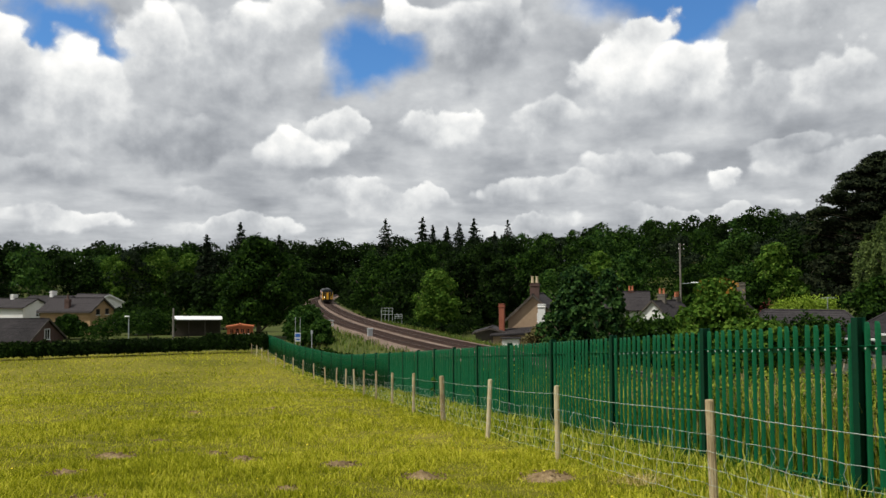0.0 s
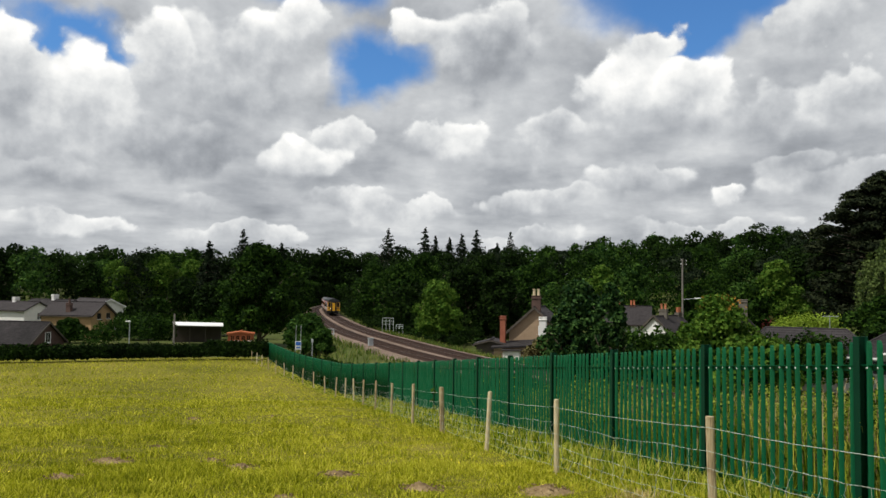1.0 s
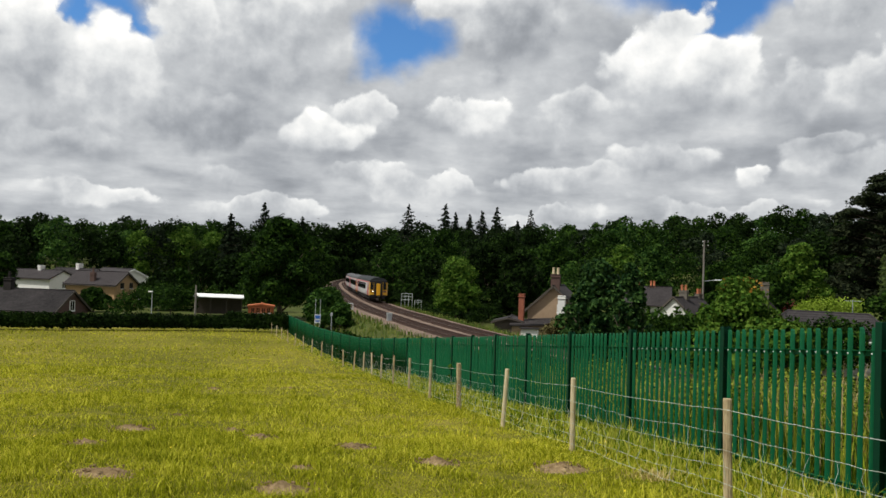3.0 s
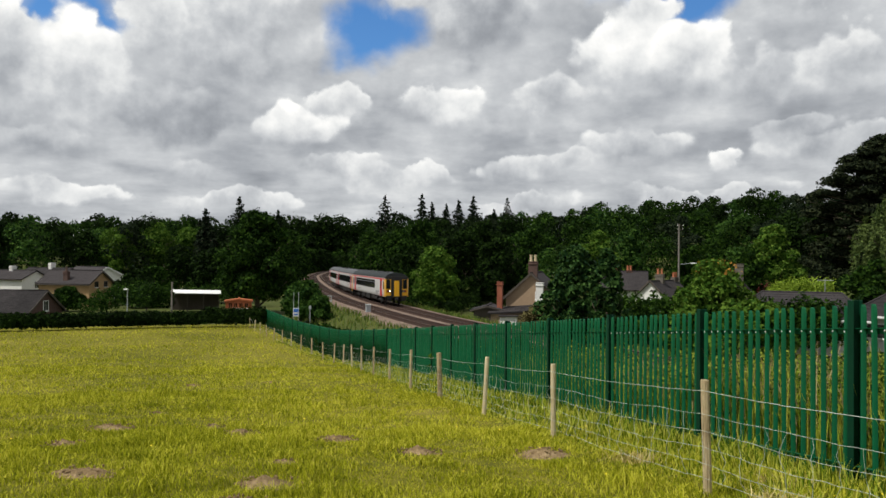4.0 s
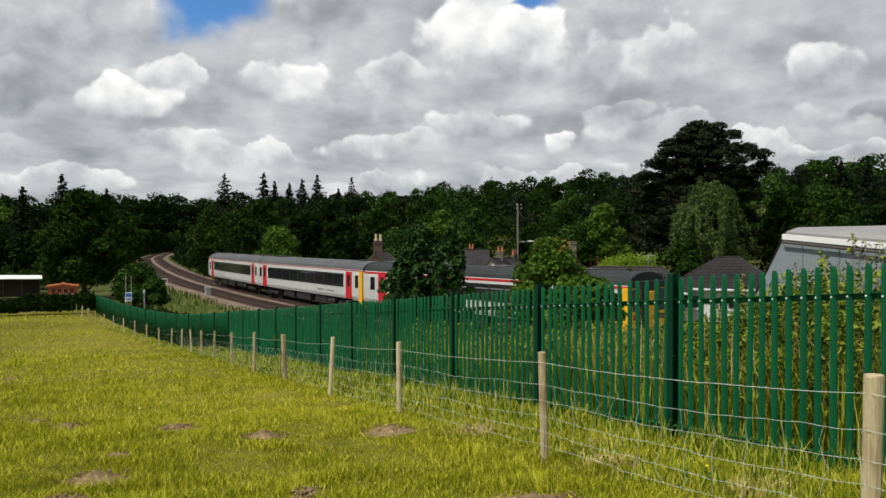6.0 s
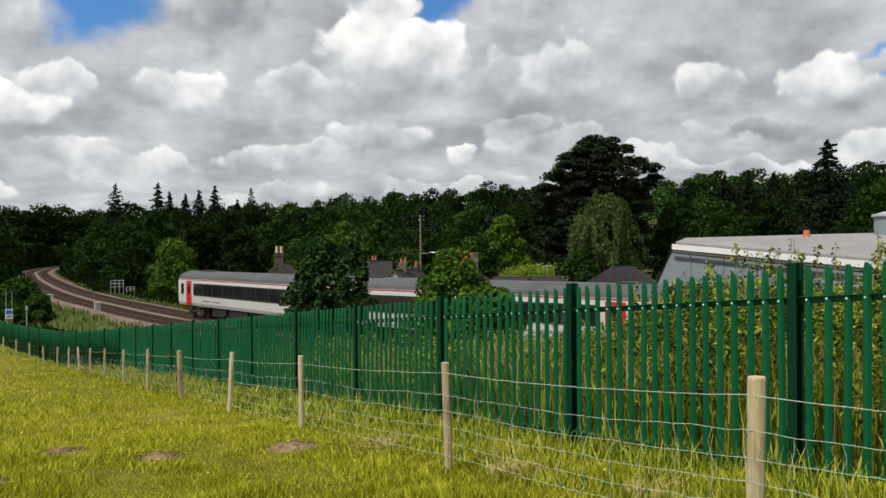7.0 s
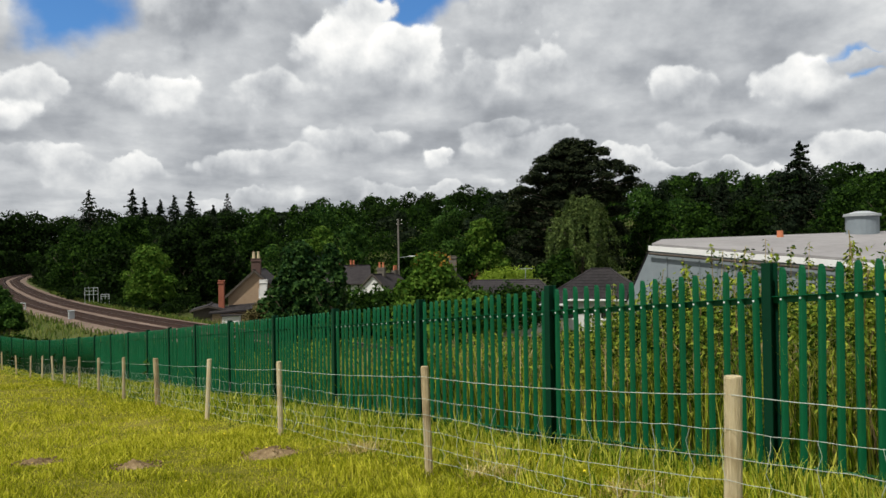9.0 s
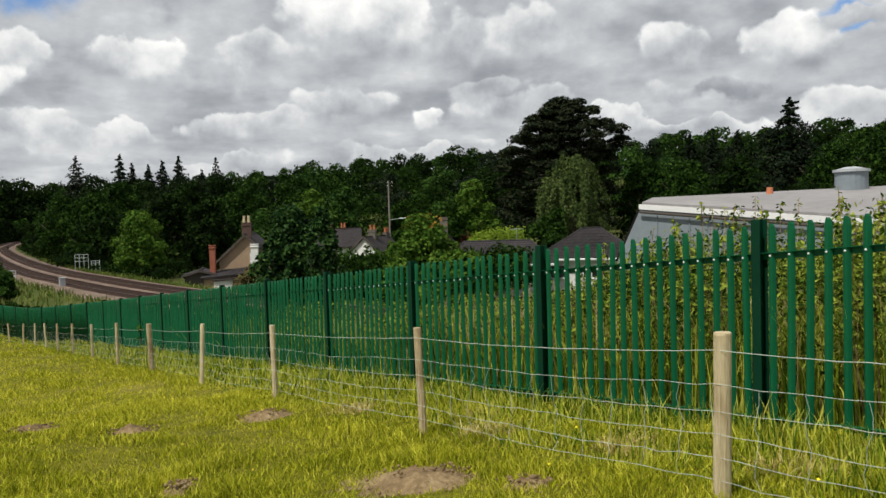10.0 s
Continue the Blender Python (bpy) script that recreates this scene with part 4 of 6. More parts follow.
    for i in range(60, len(TRACK), 3):
        if 140 < TRACK[i][1] < 300 and TRACK[i][0] < 0:
            q = TRACK[i] + SIDE[i] * -(5.6 + 5 * rng.random())
            under.append((*q, rng.uniform(1.5, 2.3), rng.uniform(1.8, 4.2), 300))
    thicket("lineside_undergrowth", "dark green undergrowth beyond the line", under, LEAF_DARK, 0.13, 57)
    # verge grass beside the line
    n = 60000
    i = rng.integers(120, len(TRACK) - 40, n)
    side = rng.random(n) < 0.62
    o = np.where(side, SIX + 2.5 + 14 * rng.random(n) ** 1.5, -(2.5 + 5 * rng.random(n) ** 1.4))
    p = TRACK[i] + SIDE[i] * o[:, None]
    keep = (lateral(p[:, 0], p[:, 1], PALISADE) > 0.4) & (p[:, 1] > 8)
    p = p[keep]
    r = np.hypot(p[:, 0], p[:, 1])
    v, f = blades(p[:, 0], p[:, 1], rng.uniform(0.25, 0.7, len(p)), 0.012 + 0.0011 * r, rng, 0.8)
    tagged(raw("verge_grass", v, f, VERGE_BLADE), "rough green grass on the railway bank", "grass", kind="stuff")


LEAF_SCRUB = mat("leaf_scrub", [(0.018, 0.042, 0.005), (0.10, 0.165, 0.017), (0.32, 0.37, 0.05)], 1.5, 0.7, 0, island=0.7, translucent=0.3)
STRAW_PALE = mat("pale_straw", [(0.34, 0.25, 0.08), (0.54, 0.43, 0.16), (0.66, 0.55, 0.24)], 2, 0.9, 0, island=0.5, translucent=0.2)
STRAW = mat("dead_stalk", [(0.16, 0.12, 0.05), (0.30, 0.23, 0.10), (0.42, 0.34, 0.17)], 2, 0.9, 0, island=0.5)
VERGE_BLADE = mat("verge_blade", [(0.045, 0.09, 0.010), (0.095, 0.15, 0.018), (0.18, 0.20, 0.04)], 1.0, 0.85, 0, island=0.5, translucent=0.25, big=0.2)
build_thickets()


# ---- train ----
# White body paint greyed down: cloud shade is put into the colour.
TRAIN_WHITE = mat("train_pale_grey", [(0.44, 0.44, 0.425), (0.52, 0.52, 0.505)], 1.2, 0.45, 0, spec=0.4)
TRAIN_RED = mat("train_red", [(0.42, 0.010, 0.018), (0.52, 0.018, 0.028)], 2, 0.4, 0, spec=0.4)
TRAIN_YELLOW = mat("train_yellow", [(0.72, 0.36, 0.01), (0.8, 0.43, 0.015)], 2, 0.45, 0, spec=0.4)
TRAIN_ROOF = mat("train_roof", [(0.052, 0.055, 0.058), (0.095, 0.10, 0.105)], 1.5, 0.7, 0.05, big=0.3)
TRAIN_ROOF_DARK = mat("train_roof_dark", [(0.018, 0.022, 0.023), (0.04, 0.045, 0.046)], 1.5, 0.75, 0.05, big=0.3, spec=0.15)
TRAIN_BLACK = mat("train_black", [(0.012, 0.012, 0.013), (0.03, 0.028, 0.026)], 6, 0.6, 0.1)
GLASS_DARK = mat("tinted_glass", [(0.010, 0.011, 0.013), (0.016, 0.018, 0.02)], 2, 0.08, 0, spec=0.8)
GREY_FRAME = mat("window_frame_grey", [(0.16, 0.17, 0.18), (0.22, 0.23, 0.24)], 4, 0.4, 0)
LAMP = glow("headlamp", (1.0, 0.95, 0.85), 6)
GREY_TEXT = mat("grey_lettering", [(0.2, 0.2, 0.2), (0.25, 0.25, 0.25)], 4, 0.6, 0)
HALF = 1.36
# half section of a coach side and roof: (distance from the middle, height over the rail)
SECTION = [(1.26, 0.98), (1.34, 1.2), (1.36, 1.9), (1.355, 2.7), (1.31, 3.08)]
ROOF = [(1.31, 3.08), (1.24, 3.28), (1.05, 3.46), (0.72, 3.60), (0.35, 3.67), (0.0, 3.69)]


def shell(bm, half, x0, x1, close_top=True):
    """A section and its mirror image drawn along x."""
    prof = [(y, z) for y, z in half] + [(-y, z) for y, z in half[::-1] if y > 1e-6]
    a = [bm.verts.new((x0, y, z)) for y, z in prof]
    b = [bm.verts.new((x1, y, z)) for y, z in prof]
    n = len(prof)
    for i in range(n):
        bm.faces.new((a[i], b[i], b[(i + 1) % n], a[(i + 1) % n]))
    bm.faces.new(a)
    bm.faces.new(b[::-1])
    bmesh.ops.recalc_face_normals(bm, faces=bm.faces[:])
    return bm


def side_panel(parent, name, material, x0, x1, z0, z1, y, proud=0.012, label="", bevel=0.0):
    bm = bmesh.new()
    box(bm, (x1 - x0, 0.03, z1 - z0), ((x0 + x1) / 2, y * (HALF + proud - 0.012), (z0 + z1) / 2), bevel=bevel)
    return part(name, bm, material, parent, label)


def bogie(car, x):
    bm = bmesh.new()
    for y in (-1.05, 1.05):
        box(bm, (2.9, 0.12, 0.22), (x, y, 0.55), bevel=0.03)
        for k in (-1, 1):
            box(bm, (0.3, 0.16, 0.28), (x + k * 1.3, y, 0.5), bevel=0.03)
            rod(bm, (x + k * 0.75, y, 0.35), (x + k * 0.75, y, 0.85), 0.09)
    box(bm, (0.5, 2.1, 0.25), (x, 0, 0.6))
    frame_ob = part("bogie", bm, TRAIN_BLACK, car)
    for k in (-1.3, 1.3):
        for y in (-0.75, 0.75):
            w = bmesh.new()
            rod(w, (x + k, y - 0.065, 0.42), (x + k, y + 0.065, 0.42), 0.42, 0.42, 20)
            rod(w, (x + k, y - 0.09, 0.42), (x + k, y + 0.09, 0.42), 0.12, 0.12, 10)
            part("wheel", w, TRAIN_BLACK, frame_ob)


def cab_end(car, s, L, sleek):
    """Yellow driving end with a corridor door between two cab windows. s: which way it faces."""
    x = s * L / 2
    bm = bmesh.new()
    box(bm, (0.10, 2.60, 1.95), (x + s * 0.03, 0, 1.98), bevel=0.04)
    front = part("cab_front", bm, TRAIN_YELLOW, car, "warning yellow cab front")
    for y in (-0.92, 0.92):
        bm = bmesh.new()
        box(bm, (0.05, 0.50, 1.06), (x + s * 0.07, y * 1.04, 2.40), bevel=0.03)
        part("cab_window", bm, GLASS_DARK, front, "dark cab window")
        bm = bmesh.new()
        box(bm, (0.06, 0.5, 0.26), (x + s * 0.07, y * 0.98, 1.62), bevel=0.03)
        part("lamp_cluster", bm, TRAIN_BLACK, front)
        bm = bmesh.new()
        rod(bm, (x + s * 0.09, y * 0.88, 1.62), (x + s * 0.125, y * 0.88, 1.62), 0.065, 0.065, 14)
        part("headlight", bm, LAMP if s > 0 and not sleek and y < 0 else GREY_FRAME, front, "round headlight")
        bm = bmesh.new()
        rod(bm, (x + s * 0.09, y * 1.13, 1.62), (x + s * 0.125, y * 1.13, 1.62), 0.07, 0.07, 12)
        part("tail_light", bm, TRAIN_RED, front, "red tail light")
    bm = bmesh.new()
    box(bm, (0.14, 1.28, 2.35), (x + s * 0.08, 0, 2.10), bevel=0.03)
    gang = part("gangway", bm, TRAIN_BLACK, front, "black gangway surround")
    bm = bmesh.new()
    box(bm, (0.05, 0.58, 1.75), (x + s * 0.16, 0, 1.92), bevel=0.02)
    part("end_door", bm, TRAIN_YELLOW, gang, "yellow end door")
    bm = bmesh.new()
    box(bm, (0.10, 2.5, 0.30), (x + s * 0.05, 0, 1.0), bevel=0.05)
    part("skirt", bm, TRAIN_BLACK, front)
    bm = bmesh.new()
    box(bm, (0.08, 2.6, 0.34), (x + s * 0.04, 0, 3.12), bevel=0.05)
    part("brow", bm, TRAIN_BLACK, front)
    bm = bmesh.new()
    box(bm, (0.5, 0.35, 0.3), (x + s * 0.25, 0, 0.75), bevel=0.05)
    part("coupler", bm, TRAIN_BLACK, front)
    for y in ((-1, 1) if s > 0 else ()):
        side_panel(front, "cab_corner", TRAIN_YELLOW, min(x, x - s * (0.55 if sleek else 0.35)), max(x, x - s * (0.55 if sleek else 0.35)), 0.72 if sleek else 1.0, 2.98, y, 0.016)
    bm = bmesh.new()
    for y in (-1.0, 1.0):
        box(bm, (0.06, 0.5, 0.45), (x + s * 0.04, y * 0.8, 0.8))
    part("valance", bm, TRAIN_YELLOW if sleek else TRAIN_BLACK, front)


def coach(name, L, cabs, doors, windows, panes, stubs, bars, label, thick_stripe):
    """doors, stubs: places along x; windows: the glazed stretch; cabs: which ends have a cab."""
    car = empty(name, Matrix(), label, "train carriage", "carriages of the train")
    bm = bmesh.new()
    shell(bm, SECTION, -L / 2, L / 2)
    part("body", bm, TRAIN_WHITE, car, "white body side, greyed with cloud shade")
    bm = bmesh.new()
    shell(bm, ROOF, -L / 2 + 0.02, L / 2 - 0.02)
    roof = part("roof", bm, TRAIN_ROOF_DARK if thick_stripe else TRAIN_ROOF, car, "near-black roof" if thick_stripe else "weathered grey roof")
    for x in ([-9.5, -4, 1.5, 7.5] if thick_stripe else [-8.5, -7.2, 8.8]):
        bm = bmesh.new()
        box(bm, (1.0, 0.8, 0.10), (x, 0, 3.70), bevel=0.03)
        part("roof_vent", bm, TRAIN_BLACK if not thick_stripe else TRAIN_ROOF, roof)
    for y in (-1, 1):
        z0 = 2.86 if thick_stripe else 2.92
        bm = bmesh.new()
        box(bm, (L - 0.1, 0.02, 0.12 if thick_stripe else 0.04), (0, y * 1.338, z0 + 0.12), turn=None)
        part("stripe", bm, TRAIN_RED, car, "red stripe below the roof edge")
        for d in doors:
            dr = side_panel(car, "door", TRAIN_RED, d - 0.5, d + 0.5, 1.02, 2.92, y, 0.014, "red passenger door")
            side_panel(dr, "door_window", GLASS_DARK, d - 0.2, d + 0.2, 1.9, 2.7, y, 0.026)
        for d in stubs:
            side_panel(car, "side_window", GLASS_DARK, d - 0.26, d + 0.26, 1.85, 2.7, y, 0.016)
        a, b = windows
        band = side_panel(car, "window_band", TRAIN_BLACK, a, b, 1.80, 2.76, y, 0.014, "black band round the windows")
        w = (b - a) / panes
        for k in range(panes):
            side_panel(band, "pane", GLASS_DARK, a + k * w + 0.07, a + (k + 1) * w - 0.07, 1.89, 2.44 if thick_stripe else 2.68, y, 0.026)
            if thick_stripe:
                side_panel(band, "top_light", GREY_FRAME, a + k * w + 0.1, a + (k + 1) * w - 0.1, 2.47, 2.53, y, 0.028)
                side_panel(band, "hopper", GLASS_DARK, a + k * w + 0.1, a + (k + 1) * w - 0.1, 2.55, 2.69, y, 0.026)
        for x, z, n in bars:
            side_panel(car, "lettering", GREY_TEXT, x - n / 2, x + n / 2, z, z + 0.09, y, 0.014, "small grey lettering bar")
    bm = bmesh.new()
    for x, w, d in ((-3.6, 2.4, 0.55), (-0.4, 3.0, 0.62), (3.2, 2.2, 0.5)):
        box(bm, (w, 2.3, d), (x, 0, 0.98 - d / 2), bevel=0.04)
    rod(bm, (4.6, -1.0, 0.62), (6.0, -1.0, 0.62), 0.22, 0.22, 12)
    part("underframe_equipment", bm, TRAIN_BLACK, car, "grimy black underfloor equipment")
    for x in (-7.9, 7.9):
        bogie(car, x)
    for s in (-1, 1):
        if s in cabs:
            cab_end(car, s, L, not thick_stripe)
        else:
            bm = bmesh.new()
            box(bm, (0.35, 1.1, 2.2), (s * (L / 2 + 0.15), 0, 2.1), bevel=0.03)
            part("gangway_bellows", bm, TRAIN_BLACK, car, "black corridor bellows")
    return car


CAR_A = coach("railcar", 22.6, (1, -1), (9.2, -9.0), (-8.1, 5.4), 11, (10.7, -10.2), ((7.0, 1.45, 2.0), (-5.5, 1.4, 2.2), (6.6, 1.3, 1.2)),
              "single-ended grey diesel railcar with red doors and yellow front", True)
CAR_B = coach("carriage", 22.0, (1,), (8.8, -9.2), (-8.3, 7.9), 9, (10.1, -10.3), ((5.5, 1.4, 1.4), (3.6, 1.4, 1.2)),
              "pale grey carriage with a long dark window band and red doors", False)
CAR_C = coach("carriage", 22.0, (-1,), (-8.8, 9.2), (-7.9, 8.3), 9, (-10.1, 10.3), ((-5.5, 1.4, 1.4), (-3.6, 1.4, 1.2)),
              "pale grey end carriage with dark window band and red doors", False)
SPEED = 29.3


def track_at(s):
    i = np.clip(s / 0.5, 0, len(TRACK) - 1.001)
    k = int(i)
    return TRACK[k] + (TRACK[k + 1] - TRACK[k]) * (i - k)


S_REF = 0.5 * float(np.argmin(np.hypot(TRACK[:, 0] + 0.6, TRACK[:, 1] - 73.3)))   # front of the train at 4.5 s


def car_rows(back):
    """Poses of a carriage whose middle runs that far behind the front."""
    rows = []
    for i in range(41):
        t = i * 0.25
        s = S_REF - 0.5 + (t - 4.5) * SPEED - back
        a, b = track_at(s - 7.9), track_at(s + 7.9)
        rows.append((t, pose((a[0] + b[0]) / 2, (a[1] + b[1]) / 2, RAIL_TOP, 0, 0, math.degrees(math.atan2(b[1] - a[1], b[0] - a[0])))))
    return rows


# ---- buildings ----
def window_on(parent, x, y, z, w, h, turn=0.0, frame_mat=None, name="window"):
    """A window set on a wall that faces local -y, turned about z."""
    m = pose(x, y, z, 0, 0, turn)
    bm = bmesh.new()
    for sx in (-1, 1):
        box(bm, (0.07, 0.10, h + 0.14), (sx * (w / 2 + 0.035), 0, 0), turn=None)
    for sz in (-1, 1):
        box(bm, (w, 0.10, 0.07), (0, 0, sz * (h / 2 + 0.035)))
    box(bm, (0.05, 0.06, h), (0, 0, 0))
    bm.transform(m)
    win = part(name, bm, frame_mat or PAINT_WHITE, parent)
    bm = bmesh.new()
    box(bm, (w, 0.03, h), (0, 0.01, 0))
    bm.transform(m)
    part("pane", bm, GLASS_DARK, win)
    bm = bmesh.new()
    box(bm, (w + 0.24, 0.16, 0.06), (0, -0.03, -h / 2 - 0.10))
    bm.transform(m)
    part("sill", bm, PAINT_WHITE, win)
    return win


def chimney(parent, x, y, z0, z1, w, d, material, pots=2, pot_mat=None, cap=True):
    bm = bmesh.new()
    box(bm, (w, d, z1 - z0), (x, y, (z0 + z1) / 2), bevel=0.01)
    if cap:
        box(bm, (w + 0.14, d + 0.14, 0.12), (x, y, z1 - 0.22), bevel=0.02)
        box(bm, (w + 0.08, d + 0.08, 0.08), (x, y, z1 + 0.03), bevel=0.02)
    c = part("chimney", bm, material, parent)
    for k in range(pots):
        o = (k - (pots - 1) / 2) * (max(w, d) / max(pots, 1))
        bm = bmesh.new()
        px, py = (x + o, y) if w >= d else (x, y + o)
        rod(bm, (px, py, z1 + 0.05), (px, py, z1 + 0.75), 0.16, 0.12, 10)
        rod(bm, (px, py, z1 + 0.68), (px, py, z1 + 0.78), 0.16, 0.16, 10)
        part("pot", bm, pot_mat or TERRACOTTA, c)
    return c


def roof_slab(parent, a, b, c, d, material=None, thick=0.12, courses=0):
    """A sloping roof plane with the corners a, b (eave) and c, d (ridge), with slate courses as small steps."""
    a, b, c, d = map(Vector, (a, b, c, d))
    n = (b - a).cross(d - a).normalized()
    if n.z < 0:
        n = -n
    bm = bmesh.new()
    k = max(1, courses)
    steps = []
    for i in range(k):
        steps += [(i / k, thick), ((i + 1) / k, thick * 0.86)]
    steps += [(1, -thick * 0.4), (0, -thick * 0.4)]
    lo = [bm.verts.new(a.lerp(d, t) + n * h) for t, h in steps]
    hi = [bm.verts.new(b.lerp(c, t) + n * h) for t, h in steps]
    for j in range(len(steps)):
        q = (j + 1) % len(steps)
        bm.faces.new((lo[j], lo[q], hi[q], hi[j]))
    bm.faces.new(lo[::-1])
    bm.faces.new(hi)
    bmesh.ops.recalc_face_normals(bm, faces=bm.faces[:])
    return part("roof", bm, material or SLATE, parent)


def house(label, bearing, dist, turn, width, length, eave, ridge, floor, wall, roof_mat=None, over=0.3, category="house", name="house", courses=12):
    """A gabled house: ridge along local y, gable ends at y = 0 and y = length. Heights over the floor."""
    p = polar(bearing, dist, floor)
    h = empty(name, Matrix.Translation(p) @ pose(0, 0, 0, 0, 0, turn), label, category)
    w = width / 2
    bm = bmesh.new()
    prism(bm, [(-w, -0.6), (w, -0.6), (w, eave), (0, ridge), (-w, eave)], length)
    part("wall", bm, wall, h)
    k = over * (ridge - eave) / w
    for s in (-1, 1):
        roof_slab(h, (s * (w + over), -over, eave - k), (s * (w + over), length + over, eave - k), (0, length + over, ridge), (0, -over, ridge), roof_mat, courses=courses)
        bm = bmesh.new()
        box(bm, (0.12, length + 0.5, 0.12), (s * (w + over + 0.05), length / 2, eave - k - 0.08), bevel=0.03)
        part("gutter", bm, TIMBER_DARK, h)
    bm = bmesh.new()
    box(bm, (0.28, length + 2 * over, 0.10), (0, length / 2, ridge + 0.13), bevel=0.04)
    part("ridge_tiles", bm, roof_mat or SLATE, h)
    return h


def barge(h, width, eave, ridge, y, material, over=0.3, depth=0.22):
    w = width / 2
    k = over * (ridge - eave) / w
    for s in (-1, 1):
        bm = bmesh.new()
        a, b = Vector((s * (w + over), y, eave - k)), Vector((0, y, ridge))
        d = b - a
        box(bm, (d.length, 0.06, depth), turn=Matrix.Translation((a + b) / 2) @ d.to_track_quat("X", "Z").to_matrix().to_4x4())
        part("bargeboard", bm, material, h)


def build_cottage():
    h = house("tan rendered cottage with slate roof and tall chimney", 6.55, 84, -14, 5.4, 9, 2.9, 5.35, -6.7, RENDER_TAN)
    barge(h, 5.4, 2.9, 5.35, -0.32, TIMBER_DARK)
    chimney(h, 0.15, 0.45, 4.7, 6.6, 0.95, 0.7, BRICK_DARK, 2, BUFF)
    window_on(h, 0.75, -0.03, 3.0, 0.5, 0.75, name="window")
    chimney(h, 1.0, -0.6, 0.0, 4.35, 0.75, 0.7, RENDER_WHITE, 0)
    # lean-to at the foot of the gable
    bm = bmesh.new()
    prism(bm, [(-3.7, -0.6), (0.9, -0.6), (0.9, 1.55), (-3.7, 1.2)], 3.4, pose(0, -3.6, 0))
    part("lean_to", bm, RENDER_TAN, h, "low tan lean-to")
    roof_slab(h, (-4.0, -3.9, 1.2), (1.2, -3.9, 1.55), (1.2, -0.1, 2.0), (-4.0, -0.1, 1.6), SLATE, courses=8)
    chimney(h, -3.1, -1.6, 1.0, 4.4, 0.55, 0.62, BRICK, 0)
    bm = bmesh.new()
    prism(bm, [(-2.6, -0.6), (-0.9, -0.6), (-0.9, 1.05), (-2.6, 0.9)], 0.8, pose(0, -4.5, 0))
    porch = part("porch", bm, RENDER_WHITE, h, "small white lean-to porch")
    bm = bmesh.new()
    box(bm, (2.0, 1.1, 0.1), (-1.75, -4.15, 1.08))
    part("porch_roof", bm, SLATE, porch)
    out = house("low grey outbuilding beside the cottage", 3.4, 82, -8, 3.0, 4, 1.5, 1.9, -6.7, TIMBER_DARK, category="outbuilding", name="outbuilding", courses=4)
    barge(out, 3.0, 1.5, 1.9, -0.32, TIMBER_DARK, depth=0.14)


def hip_house(label, bearing, dist, turn, w, d, z0, z1, ra, rb):
    """A bungalow with a hipped slate roof; its ridge runs from x = ra to x = rb."""
    b = empty("bungalow", Matrix.Translation(polar(bearing, dist, -6.4)) @ pose(0, 0, 0, 0, 0, turn), label, "house")
    bm = bmesh.new()
    box(bm, (w, d, z0 + 0.25), (0, d / 2 + 0.2, z0 / 2 - 0.1))
    part("wall", bm, RENDER_WHITE, b)
    e = w / 2 + 0.5
    c = [(-e, -0.3, z0), (e, -0.3, z0), (e, d + 0.7, z0), (-e, d + 0.7, z0)]
    r0, r1 = (ra, d / 2 + 0.2, z1), (rb, d / 2 + 0.2, z1)
    for q in ((c[0], c[1], r1, r0), (c[2], c[3], r0, r1), (c[1], c[2], r1, r1), (c[3], c[0], r0, r0)):
        roof_slab(b, *q, courses=10)
    for q, r in ((c[0], r0), (c[1], r1), (r0, r1)):
        bm = bmesh.new()
        rod(bm, Vector(q) + Vector((0, 0, 0.1)), Vector(r) + Vector((0, 0, 0.1)), 0.10, 0.10, 6)
        part("hip_tile", bm, SLATE, b)
    for x in (-w * 0.3, w * 0.05, w * 0.34):
        window_on(b, x, 0.17, 1.4, 1.3, 1.0)
    bm = bmesh.new()
    box(bm, (2 * e - 0.2, 0.08, 0.16), (0, -0.42, z0), bevel=0.02)
    part("gutter", bm, PAINT_WHITE, b)


